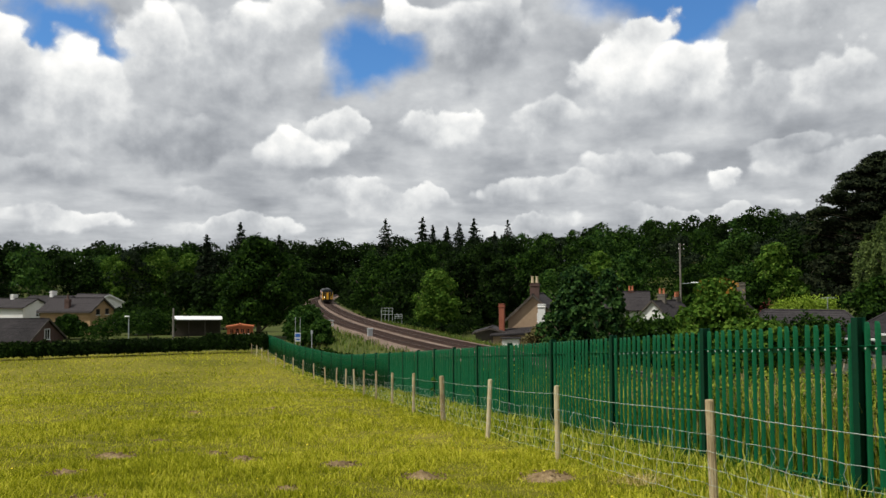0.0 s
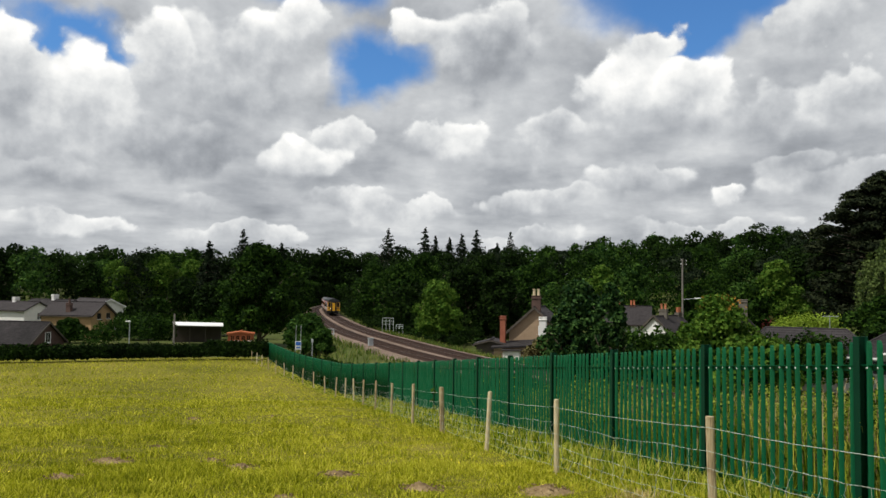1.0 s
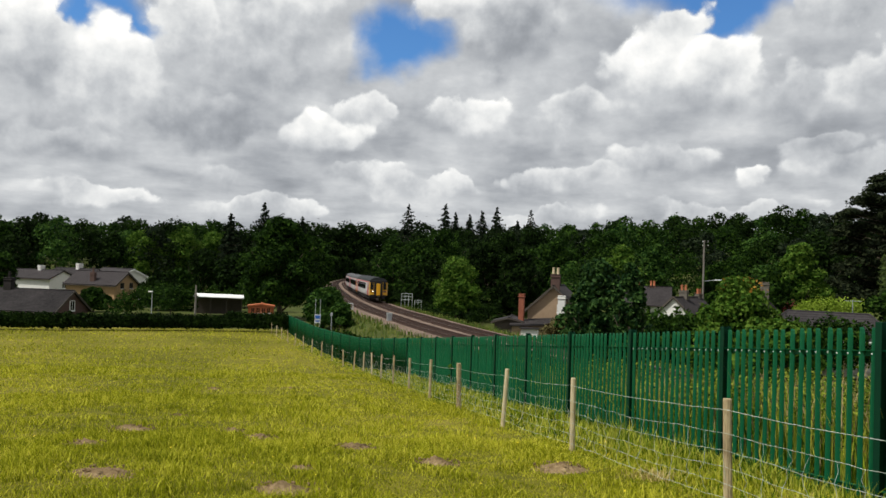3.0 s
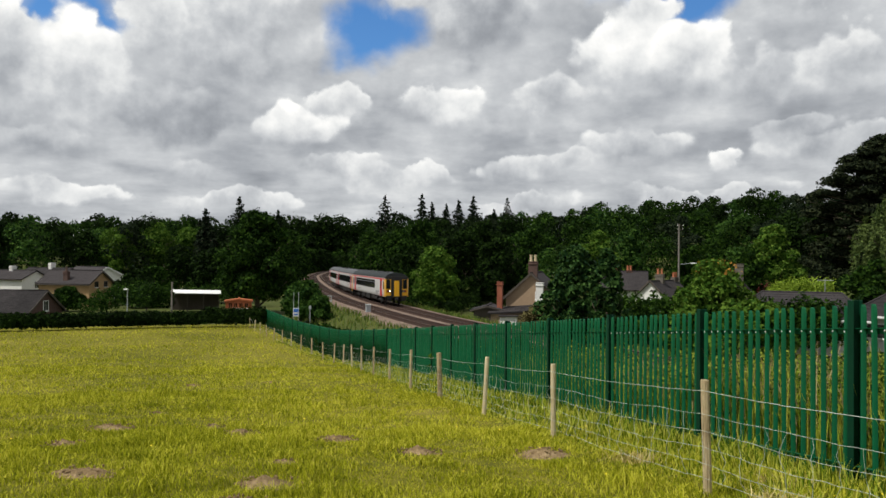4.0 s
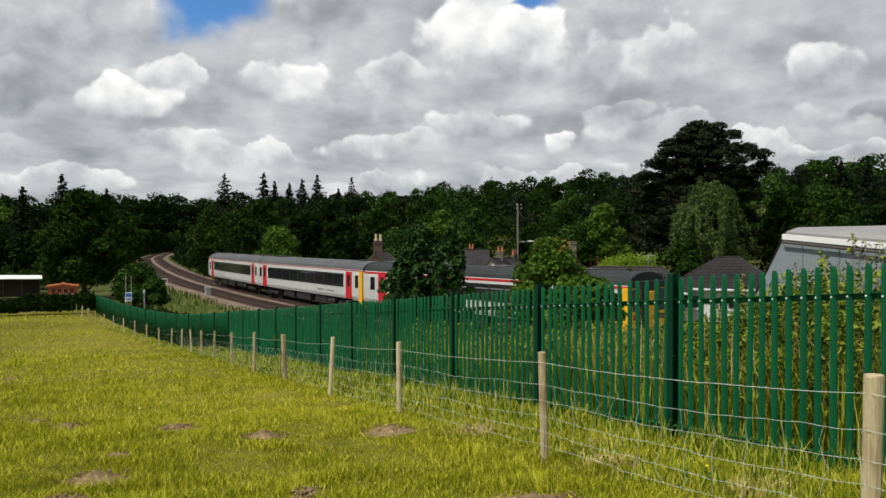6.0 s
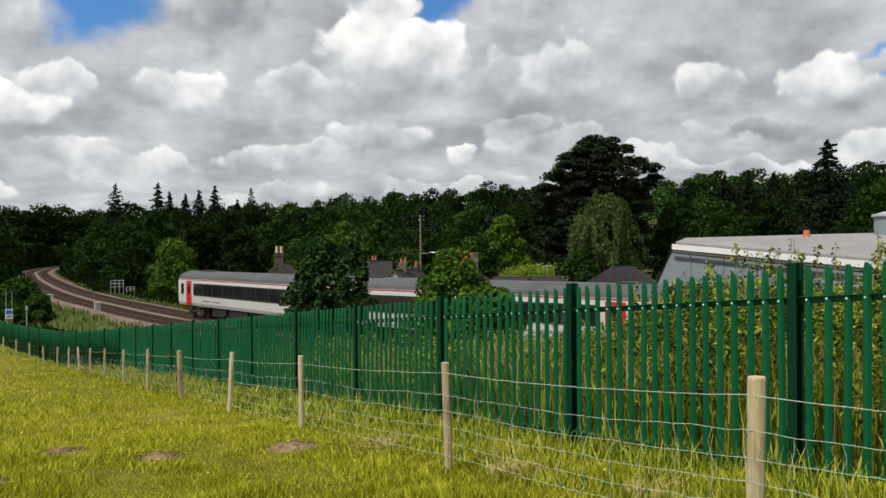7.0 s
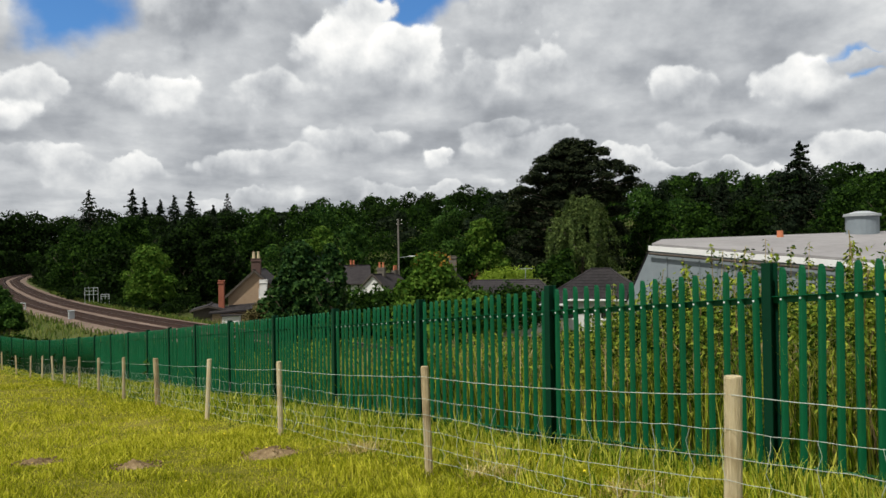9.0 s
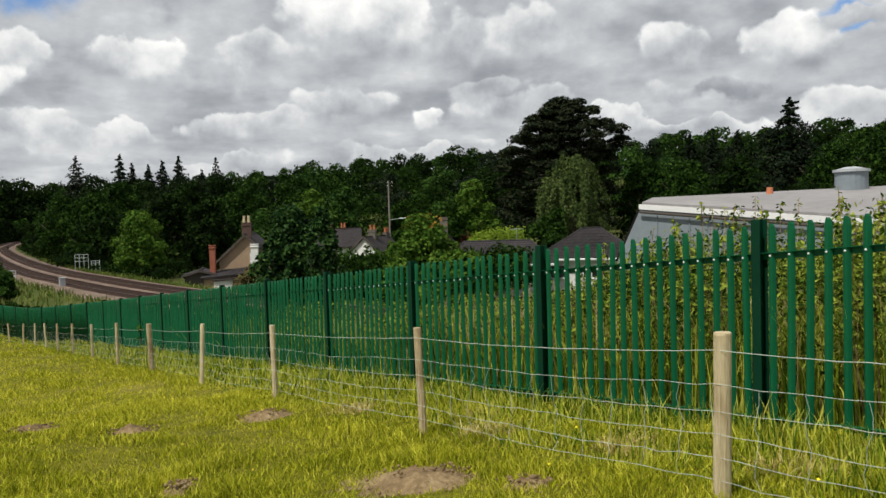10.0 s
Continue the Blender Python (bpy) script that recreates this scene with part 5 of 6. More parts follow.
def build_right_houses():
    h = house("slate-roofed terrace with white gable and terracotta pots", 15.0, 108, -38, 3.8, 9, 2.2, 4.05, -6.7, RENDER_WHITE)
    barge(h, 3.8, 2.3, 4.2, -0.32, TIMBER_DARK)
    chimney(h, 0, 3.2, 3.7, 5.0, 1.1, 0.6, STONE, 2)
    chimney(h, 0, 8.5, 3.7, 4.5, 0.6, 1.3, STONE, 3)
    window_on(h, -1.2, -0.03, 1.0, 0.8, 1.0)
    h = house("grey slate terrace roof with short red chimneys", 14.7, 122, 76, 6.0, 6.4, 2.2, 4.7, -6.2, RENDER_WHITE)
    for k in (2.5, 4.6):
        chimney(h, 0, k, 4.4, 4.85, 0.6, 0.9, BRICK_DARK, 2)
    h = house("stone gable end with square chimney", 20.9, 96, -18, 3.6, 7, 2.4, 4.3, -6.2, STONE)
    chimney(h, 0, 0.4, 4.0, 6.0, 0.9, 0.7, STONE, 0)
    hip_house("grey slate hip-roofed bungalow with pale walls", 24.7, 62, -27, 8.4, 7.6, 2.35, 4.05, -2.9, 2.7)
    hip_house("dark slate hipped roof beside the industrial shed", 31.2, 66, -36, 7.8, 7.0, 2.45, 4.85, -0.6, 1.0)
    rng = np.random.default_rng(63)
    thicket("garden_screen", "dense dark green garden hedges and shrubs", [(*polar(11 + 0.45 * k, 57 + 6 * rng.random())[:2], 1.3, 3.8 + 0.8 * rng.random(), 650) for k in range(36)], LEAF_MID, 0.12, 64)
    # clipped bright hedge and shrubs beside it
    thicket("garden_hedge", "clipped bright lime-green garden hedge", [(*polar(23.2 + 0.34 * k, 74)[:2], 1.0, 5.05 + 0.03 * k, 2200) for k in range(11)], LEAF_LIME, 0.07, 61)
    thicket("red_shrub", "dark red leafy garden shrub", [(*polar(22.4 + 0.5 * k, 76)[:2], 0.9, 4.6 + 0.25 * k, 420) for k in range(2)], LEAF_RED, 0.10, 62)


LEAF_LIME = mat("leaf_lime", [(0.11, 0.18, 0.015), (0.20, 0.30, 0.025), (0.28, 0.38, 0.05)], 1, 0.7, 0, island=0.4, translucent=0.2)
LEAF_RED = mat("leaf_red", [(0.05, 0.012, 0.012), (0.11, 0.025, 0.02)], 1, 0.7, 0, island=0.4)


def build_shed():
    """Long industrial shed with a low felt roof and a white fascia; its roof falls towards one end."""
    A, B = polar(35.2, 47, 0.3), polar(54, 36, -0.95)
    Dp, C = polar(35.9, 60, 0.75), polar(55, 56, 0.95)
    s = empty("industrial_shed", Matrix(), "long blue-grey industrial shed with white fascia and felt roof", "building")
    G = -6.6
    bm = bmesh.new()
    lowA, lowB, lowC, lowD = (Vector((q.x, q.y, G)) for q in (A, B, C, Dp))
    lowA2, lowD2 = Vector((polar(33.4, 47.5).x, polar(33.4, 47.5).y, -3.0)), Vector((polar(34.3, 60).x, polar(34.3, 60).y, -3.0))
    g1, g2 = Vector((lowA2.x, lowA2.y, G)), Vector((lowD2.x, lowD2.y, G))
    V = {k: bm.verts.new(v) for k, v in dict(A=A, B=B, C=C, D=Dp, a=lowA2, d=lowD2, ga=g1, gd=g2, b=lowB, c=lowC, la=lowA).items()}
    for f in ("A a ga la", "A la b B", "B b c C", "a d gd ga", "C c gd d D"):
        bm.faces.new([V[k] for k in f.split()])
    bmesh.ops.recalc_face_normals(bm, faces=bm.faces[:])
    part("wall", bm, WALL_GREY, s, "blue-grey painted wall")
    roof_slab(s, A, B, C, Dp, FELT, thick=0.16)
    roof_slab(s, lowA2, A, Dp, lowD2, SLATE, thick=0.12)
    bm = bmesh.new()
    d = B - A
    out = Vector((-d.y, d.x, 0)).normalized()
    if out.dot(A) > 0:
        out = -out
    box(bm, (d.length + 0.3, 0.08, 0.30), turn=Matrix.Translation((A + B) / 2 + out * 0.10 - Vector((0, 0, 0.12))) @ d.to_track_quat("X", "Z").to_matrix().to_4x4())
    part("fascia", bm, PAINT_WHITE, s, "white painted fascia board")
    bm = bmesh.new()
    rod(bm, A + out * 0.22 - Vector((0, 0, 0.42)), B + out * 0.22 - Vector((0, 0, 0.42)), 0.07, 0.07, 8)
    part("gutter", bm, TIMBER_DARK, s)
    for k in range(1, 14):
        q = A.lerp(B, k / 14) + out * 0.03
        bm = bmesh.new()
        box(bm, (0.05, 0.05, 6.0), (q.x, q.y, q.z - 3.4))
        part("cladding_rib", bm, WALL_GREY, s)
    # flue and cowl on the roof
    p = polar(43.6, 50, 0.35)
    chimney(s, p.x, p.y, p.z - 0.6, p.z + 0.35, 0.8, 0.6, BUFF, 0, cap=False)
    bm = bmesh.new()
    rod(bm, (p.x, p.y, p.z + 0.3), (p.x, p.y, p.z + 0.75), 0.2, 0.17, 10)
    part("flue_pot", bm, TERRACOTTA, s, "terracotta flue pot")
    p = polar(48.5, 52, 0.7)
    bm = bmesh.new()
    rod(bm, (p.x, p.y, p.z - 0.4), (p.x, p.y, p.z + 1.15), 0.9, 0.9, 20)
    cowl = part("roof_cowl", bm, WALL_GREY, s, "squat round blue-grey ventilator")
    bm = bmesh.new()
    rod(bm, (p.x, p.y, p.z + 1.15), (p.x, p.y, p.z + 1.3), 1.02, 1.0, 20)
    rod(bm, (p.x, p.y, p.z + 1.3), (p.x, p.y, p.z + 1.45), 0.9, 0.35, 20)
    part("cowl_cap", bm, METAL_GREY, cowl)


def build_left_houses():
    h = house("white rendered house with grey slate roof", -27.5, 138, 68, 5.0, 10, 3.6, 4.8, -7.0, RENDER_WHITE)
    chimney(h, 0, 5, 4.4, 5.5, 0.8, 0.7, RENDER_WHITE, 0)
    window_on(h, 0.2, -0.03, 2.6, 0.8, 1.0)
    for k in (3, 7):
        window_on(h, -2.33, k, 1.7, 1.0, 1.0, -90)
    h = house("white house with a broad slate roof", -25.4, 150, 60, 7.4, 12, 3.2, 5.2, -7.2, RENDER_WHITE)
    chimney(h, 0, 5.5, 4.9, 6.1, 0.9, 0.8, RENDER_WHITE, 0)
    h = house("ochre rendered house with brown slate roof", -23.6, 124, 80, 5.6, 8.0, 2.7, 4.4, -6.4, RENDER_OCHRE)
    barge(h, 5.6, 2.7, 4.4, -0.32, TIMBER_DARK)
    for x in (-1.1, 1.1):
        window_on(h, x, -0.03, 2.5, 0.7, 0.7, 0, TIMBER_DARK)
    for k in (2.2, 5.0, 7.6):
        window_on(h, -2.83, k, 1.2, 0.8, 0.9, -90, TIMBER_DARK)
    chimney(h, -2.2, 4.0, 2.4, 4.3, 0.55, 0.7, BRICK_DARK, 1, BRICK_DARK)
    h = house("white gabled house with long slate roof", -23.2, 142, 44, 7.5, 14, 3.3, 5.2, -6.9, RENDER_WHITE)
    barge(h, 7.5, 3.3, 5.2, -0.32, PAINT_WHITE)
    h = house("stone cottage with large plain slate roof", -26.9, 102, 82, 6.2, 16, 1.4, 3.6, -7.6, BRICK_DARK, courses=16)
    barge(h, 6.2, 1.4, 3.6, -0.32, TIMBER_DARK)
    window_on(h, 0, -0.03, 1.9, 0.8, 1.1)
    chimney(h, 0, 8.4, 3.2, 4.9, 0.8, 1.0, SOOT, 1, SOOT)
    # long low station canopy and a red-oxide hut behind the hedge
    s = empty("station_shelter", Matrix.Translation(polar(-17.5, 108, -6.9)) @ pose(0, 0, 0, 0, 0, 17), "long low shelter with a pale flat roof", "shelter")
    bm = bmesh.new()
    box(bm, (6.4, 3.0, 0.12), (0, 0, 2.45), turn=pose(0, 0, 0, 6, 1.2, 0), bevel=0.03)
    part("roof", bm, PAINT_WHITE, s)
    for x in (-2.9, -1.0, 1.0, 2.9):
        bm = bmesh.new()
        rod(bm, (x, -1.2, 0), (x, -1.2, 2.3), 0.07)
        part("post", bm, TIMBER_DARK, s)
    bm = bmesh.new()
    box(bm, (6.0, 0.15, 2.1), (0, 1.2, 1.05))
    part("back_wall", bm, TIMBER_DARK, s)
    h = house("red-oxide painted timber hut with shallow roof", -14.6, 94, 12, 2.9, 2.2, 1.55, 1.75, -6.55, RED_OXIDE, RED_OXIDE, 0.12, "hut", "hut", 2)
    for x in (-0.9, -0.3, 0.3, 0.9):
        window_on(h, x, -0.03, 1.1, 0.36, 0.5, 0, RED_OXIDE)


build_cottage()
build_right_houses()
build_shed()
build_left_houses()


# ---- railside and street furniture ----
def pole(name, bearing, dist, top, r, material, label, category, arms=0):
    p = polar(bearing, dist)
    z = gz(p.x, p.y)
    ob = empty(name, Matrix.Translation((p.x, p.y, z)), label, category)
    bm = bmesh.new()
    rod(bm, (0, 0, -0.3), (0, 0, top - z), r, r * 0.7, 10)
    part("mast", bm, material, ob)
    for k in range(arms):
        bm = bmesh.new()
        box(bm, (0.9, 0.07, 0.07), (0.2, 0, top - z - 0.3 - 0.6 * k), bevel=0.01)
        part("cross_arm", bm, TIMBER_DARK, ob)
        for x in (-0.2, 0.6):
            bm = bmesh.new()
            rod(bm, (x, 0, top - z - 0.28 - 0.6 * k), (x, 0, top - z - 0.10 - 0.6 * k), 0.05, 0.04, 8)
            part("insulator", bm, PAINT_WHITE, ob)
    return ob


def build_furniture():
    u = pole("utility_pole", 16.92, 125, 5.9, 0.17, POLE_WOOD, "tall weathered timber utility pole with short arms", "utility pole", 2)
    bm = bmesh.new()
    top = -0.35 - gz(*polar(16.92, 125)[:2])
    rod(bm, (0, 0, top), (1.9, -0.1, top + 0.2), 0.05)
    arm = part("lamp_arm", bm, METAL_GREY, u)
    bm = bmesh.new()
    box(bm, (1.5, 0.4, 0.2), (2.4, -0.1, top + 0.2), bevel=0.06)
    part("lamp_head", bm, PAINT_WHITE, arm, "pale street lamp head")
    pole("utility_pole", -19.07, 92, -2.65, 0.13, POLE_WOOD, "short grey timber pole behind the hedge", "utility pole", 0)
    pole("utility_pole", -20.7, 110, -4.0, 0.10, TIMBER_DARK, "thin leaning dark pole near the houses", "utility pole", 0)
    l = pole("street_lamp", -21.94, 98, -3.75, 0.07, METAL_GREY, "slim grey street lamp with a pale head", "street lamp")
    bm = bmesh.new()
    box(bm, (0.55, 0.25, 0.15), (-0.2, 0, -3.7 - l.location.z), bevel=0.05)
    part("lamp_head", bm, PAINT_WHITE, l)
    # blue and white notice on two posts
    p = polar(-10.56, 74)
    s = empty("railway_sign", Matrix.Translation((p.x, p.y, gz(p.x, p.y))) @ pose(0, 0, 0, 0, 0, 8), "small blue and white notice on two slender posts", "sign")
    for x in (-0.22, 0.22):
        bm = bmesh.new()
        rod(bm, (x, 0, -0.2), (x, 0, 3.6), 0.025)
        part("post", bm, METAL_GREY, s)
    bm = bmesh.new()
    box(bm, (0.55, 0.04, 0.8), (0, -0.06, 1.75), bevel=0.01)
    b = part("board", bm, PAINT_WHITE, s)
    for z, h, w in ((1.92, 0.32, 0.46), (1.55, 0.12, 0.38)):
        bm = bmesh.new()
        box(bm, (w, 0.02, h), (0, -0.085, z))
        part("printed_block", bm, SIGN_BLUE, b, "blue printed block")
    p = polar(-9.56, 76)
    m = empty("marker_post", Matrix.Translation((p.x, p.y, gz(p.x, p.y))), "grey lineside marker post with small plate", "sign")
    bm = bmesh.new()
    rod(bm, (0, 0, -0.2), (0, 0, 2.3), 0.045)
    part("post", bm, METAL_GREY, m)
    bm = bmesh.new()
    box(bm, (0.22, 0.03, 0.34), (0, -0.05, 2.1), bevel=0.01)
    part("plate", bm, METAL_GREY, m)
    # lineside cabinet
    p = polar(-5.37, 79.5)
    c = empty("lineside_cabinet", Matrix.Translation((p.x, p.y, gz(p.x, p.y) - 0.05)) @ pose(0, 0, 0, 0, 0, 15) @ Matrix.Diagonal((0.8, 0.8, 0.9, 1)), "small pale grey lineside cabinet beside the ballast", "cabinet")
    bm = bmesh.new()
    box(bm, (0.62, 0.45, 1.15), (0, 0, 0.55), bevel=0.03)
    body = part("body", bm, CAB_GREY, c)
    bm = bmesh.new()
    box(bm, (0.74, 0.56, 0.08), (0, 0, 1.16), bevel=0.02)
    part("lid", bm, CAB_GREY, body)
    bm = bmesh.new()
    box(bm, (0.5, 0.02, 0.9), (0, -0.235, 0.6))
    part("door", bm, METAL_GREY, body)
    # white crossing guard frames past the line, and a handrail on the near side
    for i, (bearing, dist, w, h, base) in enumerate(((-4.14, 112, 1.65, 1.1, -4.65), (-3.3, 108, 1.0, 0.7, -5.0))):
        p = polar(bearing, dist, base)
        f = empty("guard_rail", Matrix.Translation(p) @ pose(0, 0, 0, 0, 0, -12), "white tubular guard rail beside the line", "railing", "guard rails")
        for k in range(3 + (i == 0)):
            bm = bmesh.new()
            x = -w / 2 + w * k / (2 + (i == 0))
            rod(bm, (x, 0, -1.0), (x, 0, h), 0.035)
            part("upright", bm, CAB_GREY, f)
        for z in (h, h * 0.62, h * 0.2):
            bm = bmesh.new()
            rod(bm, (-w / 2, 0, z), (w / 2, 0, z), 0.03)
            part("bar", bm, CAB_GREY, f)
    p = polar(-8.5, 96)
    f = empty("guard_rail", Matrix.Translation((p.x, p.y, -5.55)) @ pose(0, 0, 0, 0, 0, -38), "pale handrail at the edge of the bridge", "railing", "guard rails")
    for x in (-1.1, 0, 1.1):
        bm = bmesh.new()
        rod(bm, (x, 0, -0.8), (x, 0, 1.1), 0.05)
        part("upright", bm, CAB_GREY, f)
    for z in (1.1, 0.55):
        bm = bmesh.new()
        rod(bm, (-1.1, 0, z), (1.1, 0, z), 0.05)
        part("bar", bm, CAB_GREY, f)
    # aerial on a thin mast
    p = polar(26.2, 72)
    a = empty("television_aerial", Matrix.Translation((p.x, p.y, -3.5)), "thin pale television aerial on a mast", "aerial")
    bm = bmesh.new()
    rod(bm, (0, 0, -3.2), (0, 0, 2.2), 0.03)
    mast = part("mast", bm, METAL_GREY, a)
    bm = bmesh.new()
    rod(bm, (-0.6, 0, 2.1), (0.7, 0, 2.1), 0.025)
    for k in range(6):
        rod(bm, (-0.5 + 0.22 * k, -0.25, 2.1), (-0.5 + 0.22 * k, 0.25, 2.1), 0.015)
    part("boom", bm, METAL_GREY, mast)


POLE_WOOD = mat("pole_timber", [(0.13, 0.115, 0.10), (0.24, 0.22, 0.19)], 5, 0.9, 0.3)
CAB_GREY = mat("cabinet_grey", [(0.33, 0.36, 0.36), (0.43, 0.46, 0.46)], 4, 0.6, 0.05)
SIGN_BLUE = mat("sign_blue", [(0.03, 0.12, 0.45), (0.05, 0.17, 0.55)], 4, 0.5, 0)
build_furniture()


# ---- hedge and trees ----
def build_hedge():
    rng = np.random.default_rng(70)
    places = []
    for b in np.arange(-36, -12.8, 0.16):
        p = polar(b, 79.8 + 0.6 * math.cos(b * 0.35))
        places.append((p.x + rng.uniform(-0.2, 0.2), p.y, rng.uniform(0.75, 1.0), 1.5 + rng.uniform(-0.12, 0.2) + (0.35 if b > -17 else 0), 330))
    garden = []
    for b in np.arange(-24.2, -19.2, 0.3):
        p = polar(b + rng.uniform(-0.15, 0.15), 101 + 9 * rng.random())
        garden.append((p.x, p.y, rng.uniform(1.0, 1.6), np.interp(b, [-24.2, -23, -21, -19.2], [2.0, 3.4, 4.2, 3.4]) + rng.uniform(-0.5, 0.4), 420))
    for b in np.arange(-19.2, -12.5, 0.4):
        p = polar(b, 116 + 4 * rng.random())
        garden.append((p.x, p.y, rng.uniform(1.2, 1.8), 3.2 + rng.uniform(-0.5, 0.8), 320))
    thicket("garden_bushes", "leafy dark green bushes before the houses", garden, LEAF_MID, 0.12, 72)
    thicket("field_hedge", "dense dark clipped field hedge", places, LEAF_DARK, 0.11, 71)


def pine():
    """Old spreading pine: a leaning trunk, long limbs and flat plates of needles."""
    rng = np.random.default_rng(80)
    ob = empty("pine_tree", Matrix(), "tall dark spreading pine with flat needle plates", "tree")
    bm = bmesh.new()
    rod(bm, (0, 0, -0.5), (0.6, 0, 9), 0.55, 0.42, 10)
    rod(bm, (0.6, 0, 9), (0.8, 0, 20.3), 0.42, 0.1, 9)
    rod(bm, (0.3, 0.2, 4), (-2.4, 0.5, 15.5), 0.34, 0.1, 8)
    P, D = [], []
    for i in range(330):
        t = (i + 0.5) / 330
        z = 3.6 + 17.2 * t
        a = i * 2.399 + rng.uniform(-0.3, 0.3)
        # a sheer flank on one side, stepped shelves on the other
        flank = np.interp(t, [0, 0.3, 0.66, 0.76, 0.86, 0.95, 1], [7.6, 8.6, 8.6, 7.4, 4.6, 2.4, 1.0])
        shelf = np.interp(t, [0, 0.45, 0.58, 0.66, 0.74, 0.80, 0.88, 0.95, 1], [6.4, 6.6, 7.4, 9.2, 8.6, 5.6, 4.6, 2.8, 1.2])
        c = math.cos(a)
        reach = (flank if c < 0 else shelf) * abs(c) + 6.6 * (1 - abs(c)) * (1 - 0.75 * max(0, t - 0.7) / 0.3)
        rr = reach * math.sqrt(rng.uniform(0.08, 1.0))
        cx = 0.3 + 0.5 * t
        x, y = cx + rr * c, rr * math.sin(a)
        zz = z + 0.07 * rr + rng.uniform(-0.5, 0.5)
        s = rng.uniform(0.9, 1.9) * (1.15 - 0.35 * t)
        rod(bm, (cx * 0.9, 0, z - 0.12 * rr - 0.3), (x, y, zz - 0.15), 0.09, 0.03, 5)
        p, d = blob_points(rng, (x, y, zz), (s, s * 0.9, s * 0.42), 300, 0.2)
        P.append(p)
        D.append(d * (0.5, 0.5, 1) + (0, 0, 0.5))
    # dense inner crown round the limbs
    for i in range(44):
        t = (i + 0.5) / 44
        a, rr = i * 2.399, rng.uniform(0.5, 4.8) * (1 - 0.7 * t)
        p, d = blob_points(rng, (0.4 + rr * math.cos(a), rr * math.sin(a), 4.5 + 14.0 * t), (1.9, 1.9, 1.1), 260, 0.2)
        P.append(p)
        D.append(d)
    part("trunk", bm, BARK, ob)
    v, f = leaf_cards(np.concatenate(P), np.concatenate(D), 0.20, rng, 0.6, 0.45)
    raw("crown", v, f, LEAF_PINE, ob)
    return ob


def weeping_tree():
    rng = np.random.default_rng(90)
    ob = empty("weeping_tree", Matrix(), "grey-green weeping tree with trailing branches", "tree")
    bm = bmesh.new()
    limbs(bm, rng, 11, 2.2, 6.5, 0.2)
    P, D = [], []
    for i in range(210):
        a = rng.uniform(0, 2 * math.pi)
        t = rng.random()
        r0 = 3.3 * math.sqrt(rng.random()) * np.interp(t, [0, 0.6, 1], [1.0, 0.95, 0.35])
        z0 = 4.5 + 6.6 * t
        ln = rng.uniform(1.2, 2.6)
        n = 70
        u = rng.random(n)[:, None]
        q = np.array([r0 * math.cos(a), r0 * math.sin(a), z0]) + u * np.array([0.35 * math.cos(a), 0.35 * math.sin(a), -ln])
        q[:, 2] += 0.5 * np.sin(u[:, 0] * 3.14)
        P.append(q + rng.normal(0, 0.10, (n, 3)))
        D.append(np.tile([math.cos(a), math.sin(a), 0.5], (n, 1)))
    part("trunk", bm, BARK, ob)
    v, f = leaf_cards(np.concatenate(P), np.concatenate(D), 0.12, rng, 0.6, 0.45)
    raw("crown", v, f, LEAF_WILLOW, ob)
    return ob


LEAF_MAPLE = mat("leaf_maple", [(0.006, 0.022, 0.006), (0.018, 0.05, 0.011), (0.05, 0.105, 0.024)], 0.8, 0.6, 0, island=0.7, translucent=0.12)
LEAF_PINE = mat("pine_needles", [(0.006, 0.010, 0.005), (0.014, 0.021, 0.009), (0.032, 0.04, 0.017)], 0.8, 0.8, 0, island=0.5)
LEAF_ORANGE = mat("leaf_bronze", [(0.22, 0.11, 0.02), (0.36, 0.2, 0.03)], 1, 0.6, 0, island=0.5, translucent=0.2)


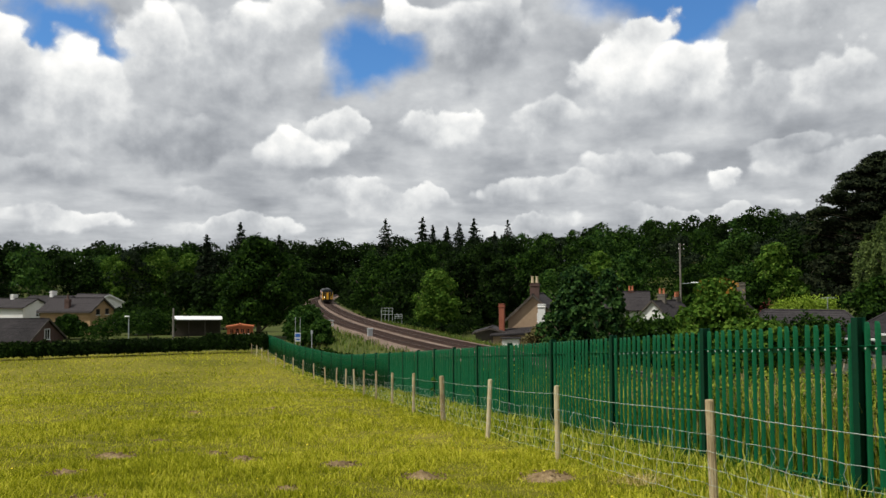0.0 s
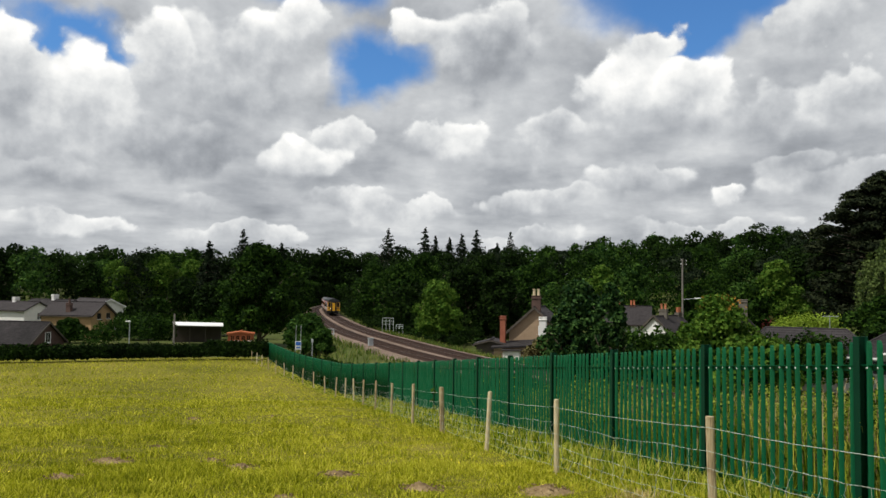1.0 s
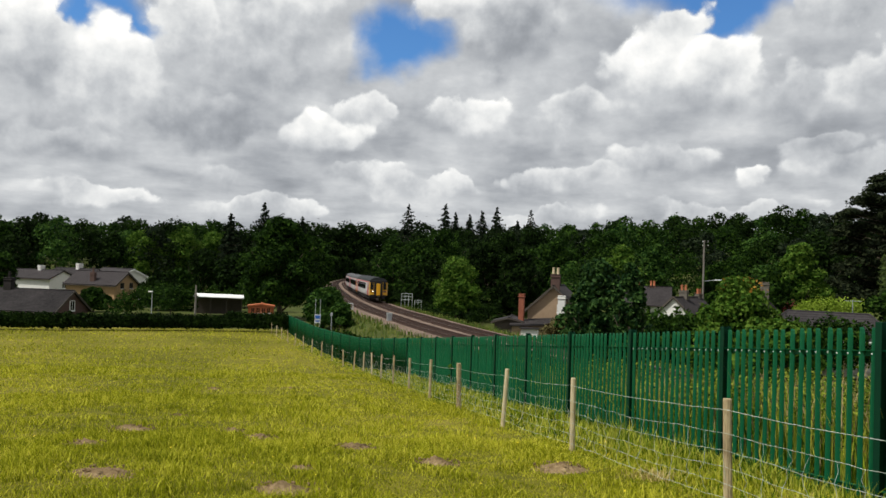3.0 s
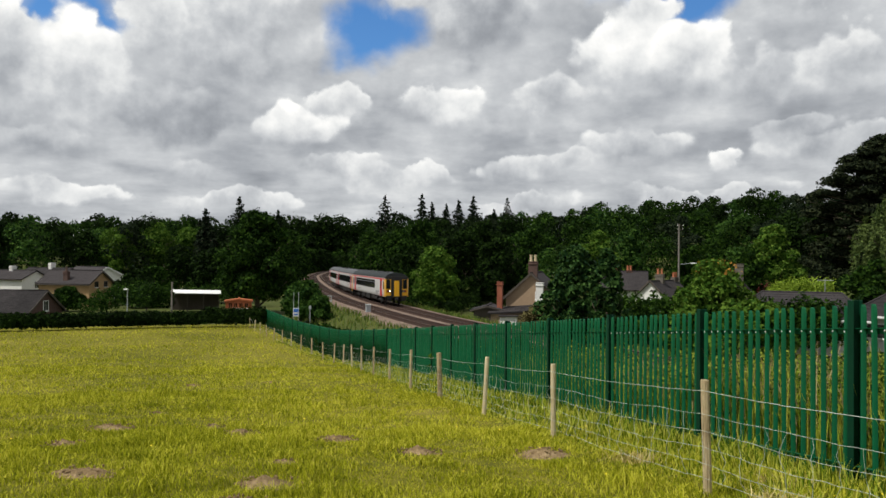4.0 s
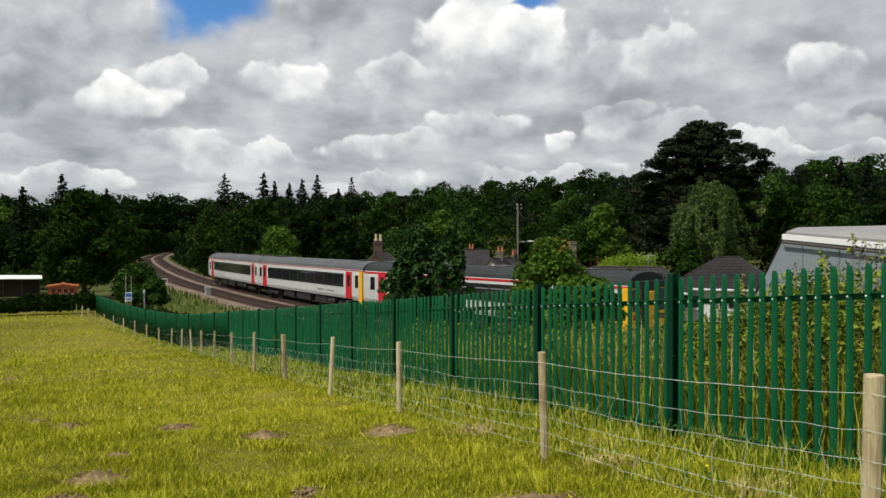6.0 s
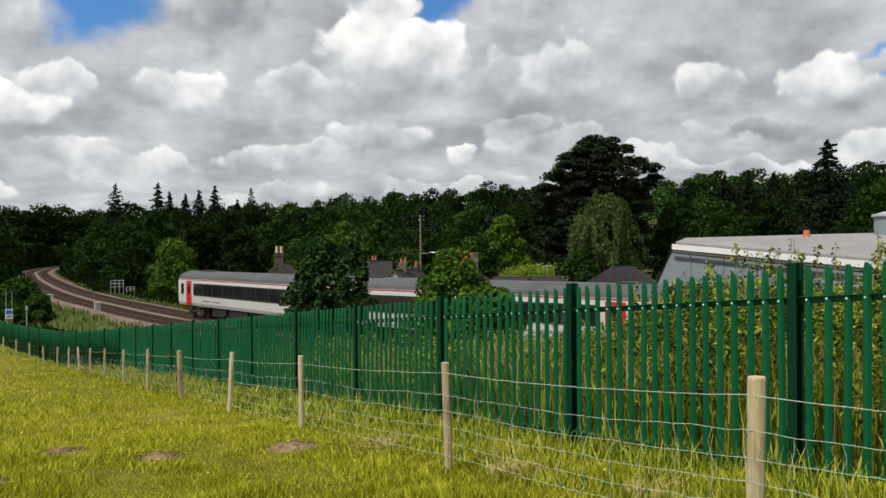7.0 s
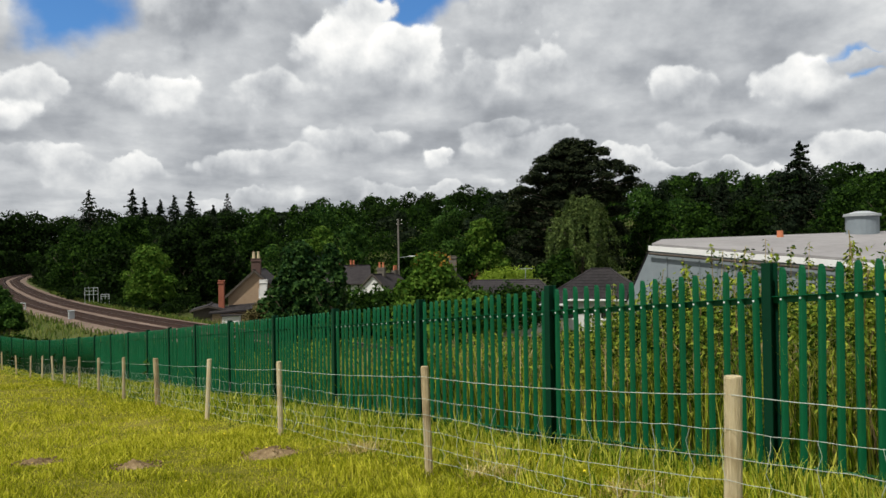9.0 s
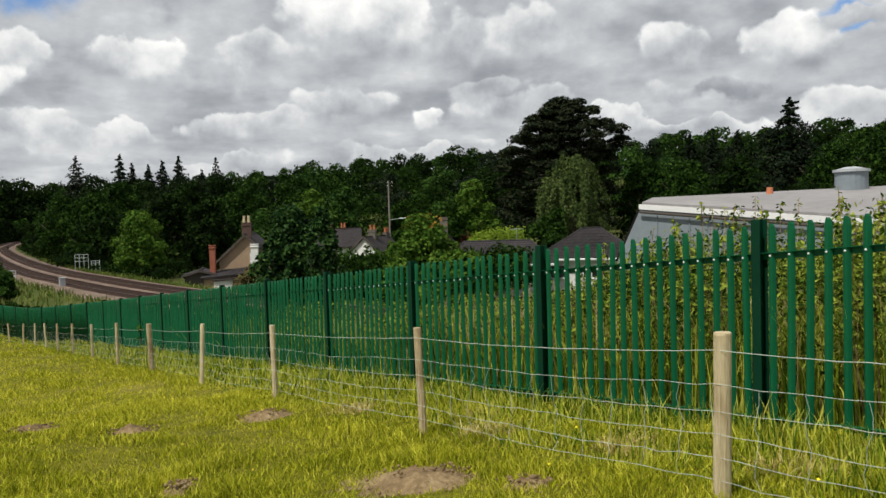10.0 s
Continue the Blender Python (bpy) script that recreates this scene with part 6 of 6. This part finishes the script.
def build_trees():
    put_at(broad_tree("broadleaf_tree", 13.2, 12.0, LEAF_MID, 0.18, 27000, 52, 1.0, 101, "large round dark green broadleaf tree by the hedge", lump=0.72), -13.3, 103)
    put_at(broad_tree("broadleaf_tree", 8.5, 8.5, LEAF_DARK, 0.24, 7000, 16, 0.6, 102, "dark green broadleaf tree beyond the hedge"), -16.4, 128)
    put_at(broad_tree("lineside_bush", 4.6, 5.6, LEAF_SYC, 0.16, 7000, 14, 0.3, 103, "bushy green lineside shrub by the sign"), -10.2, 86)
    put_at(broad_tree("lineside_bush", 3.0, 3.2, LEAF_SYC, 0.15, 3500, 10, 0.2, 104, "low green lineside shrub near the track"), -8.9, 82)
    put_at(broad_tree("broadleaf_tree", 8.7, 7.6, LEAF_LIGHT, 0.15, 13000, 36, 0.5, 105, "bright green young broadleaf tree beyond the line", lump=0.7), -0.5, 102)
    put_at(broad_tree("sycamore", 6.3, 3.9, LEAF_MAPLE, 0.095, 13000, 60, 0.4, 106, "dark green sycamore sapling behind the fence", lump=0.52), 9.6, 36)
    put_at(broad_tree("sycamore", 6.0, 2.3, LEAF_MAPLE, 0.09, 5000, 34, 0.5, 107, "slim leafy sapling beside the sycamore", lump=0.6), 12.0, 34)
    sh = put_at(broad_tree("garden_shrub", 4.0, 3.5, LEAF_LIGHT, 0.062, 16000, 40, 0.3, 108, "leafy green shrub with bronze young tips", lump=0.65), 19.1, 26)
    rng = np.random.default_rng(109)
    p, d = blob_points(rng, (0.15, 0, 3.5), (0.8, 0.6, 0.5), 130, 0.7)
    v, f = leaf_cards(p[p[:, 2] > 3.5], d[p[:, 2] > 3.5], 0.055, rng)
    tagged(raw("young_tips", v, f, LEAF_ORANGE, sh, "bronze-orange young leaves"), kind="stuff")
    put_at(broad_tree("garden_shrub", 2.6, 2.4, LEAF_LIGHT, 0.08, 4200, 12, 0.2, 110, "rounded light green shrub behind the fence"), 21.6, 24)
    put_at(broad_tree("garden_shrub", 2.4, 3.4, LEAF_BROWN, 0.10, 3600, 12, 0.1, 111, "brownish-green mounded shrub by the cottage"), 7.2, 62)
    put_at(broad_tree("garden_tree", 5.4, 4.2, LEAF_LIGHT, 0.14, 4200, 12, 0.4, 112, "yellow-green garden tree behind the sycamore"), 8.7, 86)
    put(pine(), *polar(29.4, 108)[:2], -20, s=1.03)
    put(weeping_tree(), *polar(30.3, 80)[:2], 0, s=1.12)
    put_at(broad_tree("broadleaf_tree", 7.0, 5.0, LEAF_MID, 0.15, 5500, 14, 0.6, 113, "dark garden tree in front of the weeping tree"), 28.8, 72)
    for i, (b, d, h, w) in enumerate(((35.5, 112, 14, 11), (38.5, 105, 13, 10), (41.5, 112, 14, 10), (47.5, 118, 15, 12), (51, 112, 16, 12), (24.2, 128, 13, 9), (23.0, 118, 12.4, 8.2), (21.9, 118, 9, 8), (11.3, 125, 11.9, 7.8), (13.6, 134, 12.4, 8), (56, 110, 15, 12), (17.5, 128, 9, 7))):
        leaf = (LEAF_MID, LEAF_MID, LEAF_DARK, LEAF_MID, LEAF_MID, LEAF_DARK, LEAF_LIGHT, LEAF_MID, LEAF_LIGHT, LEAF_SYC, LEAF_MID, LEAF_MID)[i]
        put_at(broad_tree("broadleaf_tree", h, w, leaf, 0.19, 8500, 24, 0.8, 120 + i, ("green broadleaf tree at the foot of the wood", "light green rounded tree at the wood's edge")[leaf is LEAF_LIGHT], lump=0.85), b, d)
    for i, (b, d, h, w) in enumerate(((-3.2, 128, 12, 10), (1.6, 122, 11.5, 10), (4.0, 118, 10, 9), (-5.2, 150, 13, 10), (3.0, 140, 14, 11), (-1.6, 138, 14, 11), (6.4, 128, 12, 9), (-18.6, 150, 9, 9), (-21.3, 118, 5.5, 7), (-20.2, 121, 6, 6), (-25.6, 112, 3.2, 4.2), (-30.5, 160, 10, 10), (-31.6, 126, 8, 8))):
        leaf = (LEAF_MID, LEAF_DARK, LEAF_DARK, LEAF_MID, LEAF_DARK, LEAF_MID, LEAF_MID, LEAF_DARK, LEAF_DARK, LEAF_MID, LEAF_MID, LEAF_DARK, LEAF_MID)[i]
        put_at(broad_tree("broadleaf_tree", h, w, leaf, 0.19, 8500, 24, 0.4, 140 + i, "dense dark green broadleaf tree near the railway", lump=0.85), b, d)
    for i, (b, d, h, w) in enumerate(((-22.6, 188, 11.5, 10), (-20.0, 192, 12.5, 11), (-18.0, 200, 11.5, 10))):
        put_at(broad_tree("broadleaf_tree", h, w, LEAF_LIGHT, 0.22, 8000, 24, 0.6, 190 + i, "sunlit green tree crown behind the houses", lump=0.9), b, d)
    rng = np.random.default_rng(195)
    P, D = [], []
    for i in range(150):
        b, r = rng.uniform(-27, -14), rng.uniform(820, 900)
        top = 37 * math.exp(-((b + 20.0) / 3.2) ** 2) - 8
        q = polar(b, r, top)
        p, d = blob_points(rng, q, (13, 13, 9), 120, 0.6)
        P.append(p)
        D.append(d)
        P.append(p - (0, 0, 14))
        D.append(d)
    v, f = leaf_cards(np.concatenate(P), np.concatenate(D), 1.2, rng, 0.6)
    tagged(raw("distant_hill", v, f, LEAF_DARK), "distant wooded hill above the valley", "hill", kind="stuff")
    # spired conifers against the sky: bearing, distance, height over eye level, width
    for i, (b, d, top, w) in enumerate(((-4.2, 205, 17.0, 7.5), (-1.5, 205, 17.4, 6.5), (-0.75, 208, 15.4, 5), (1.2, 205, 15.8, 6), (2.28, 208, 17.2, 6.0), (4.75, 208, 17.0, 4.6), (0.3, 200, 14.5, 5), (3.8, 205, 13.5, 5),
                                        (-14.6, 178, 13.6, 6), (-16.9, 180, 11.2, 6), (-21.5, 210, 9.5, 6), (44.9, 150, 18.8, 15), (-11.9, 170, 10.5, 4), (38.5, 190, 17.0, 6), (40.0, 190, 17.3, 6), (41.6, 190, 17.5, 6))):
        p = polar(b, d)
        z = gz(p.x, p.y)
        thin = i == 5
        put_at(conifer("conifer", top - z, w * 1.55, 0.27, 1300 if thin else 16000 if w > 10 else 5200, 160 + i, "bare-tipped thin dark conifer" if thin else "dark spired conifer rising above the wood", 0.3, -0.1 if thin else 0.22, 22), b, d)


LEAF_BROWN = mat("leaf_brownish", [(0.06, 0.05, 0.02), (0.12, 0.11, 0.04)], 1, 0.7, 0, island=0.5)
build_hedge()
build_trees()


def motions():
    walk(CAR_A, car_rows(11.3))
    walk(CAR_B, car_rows(22.6 + 0.4 + 11.0))
    walk(CAR_C, car_rows(22.6 + 0.4 + 22.0 + 0.4 + 11.0))


motions()
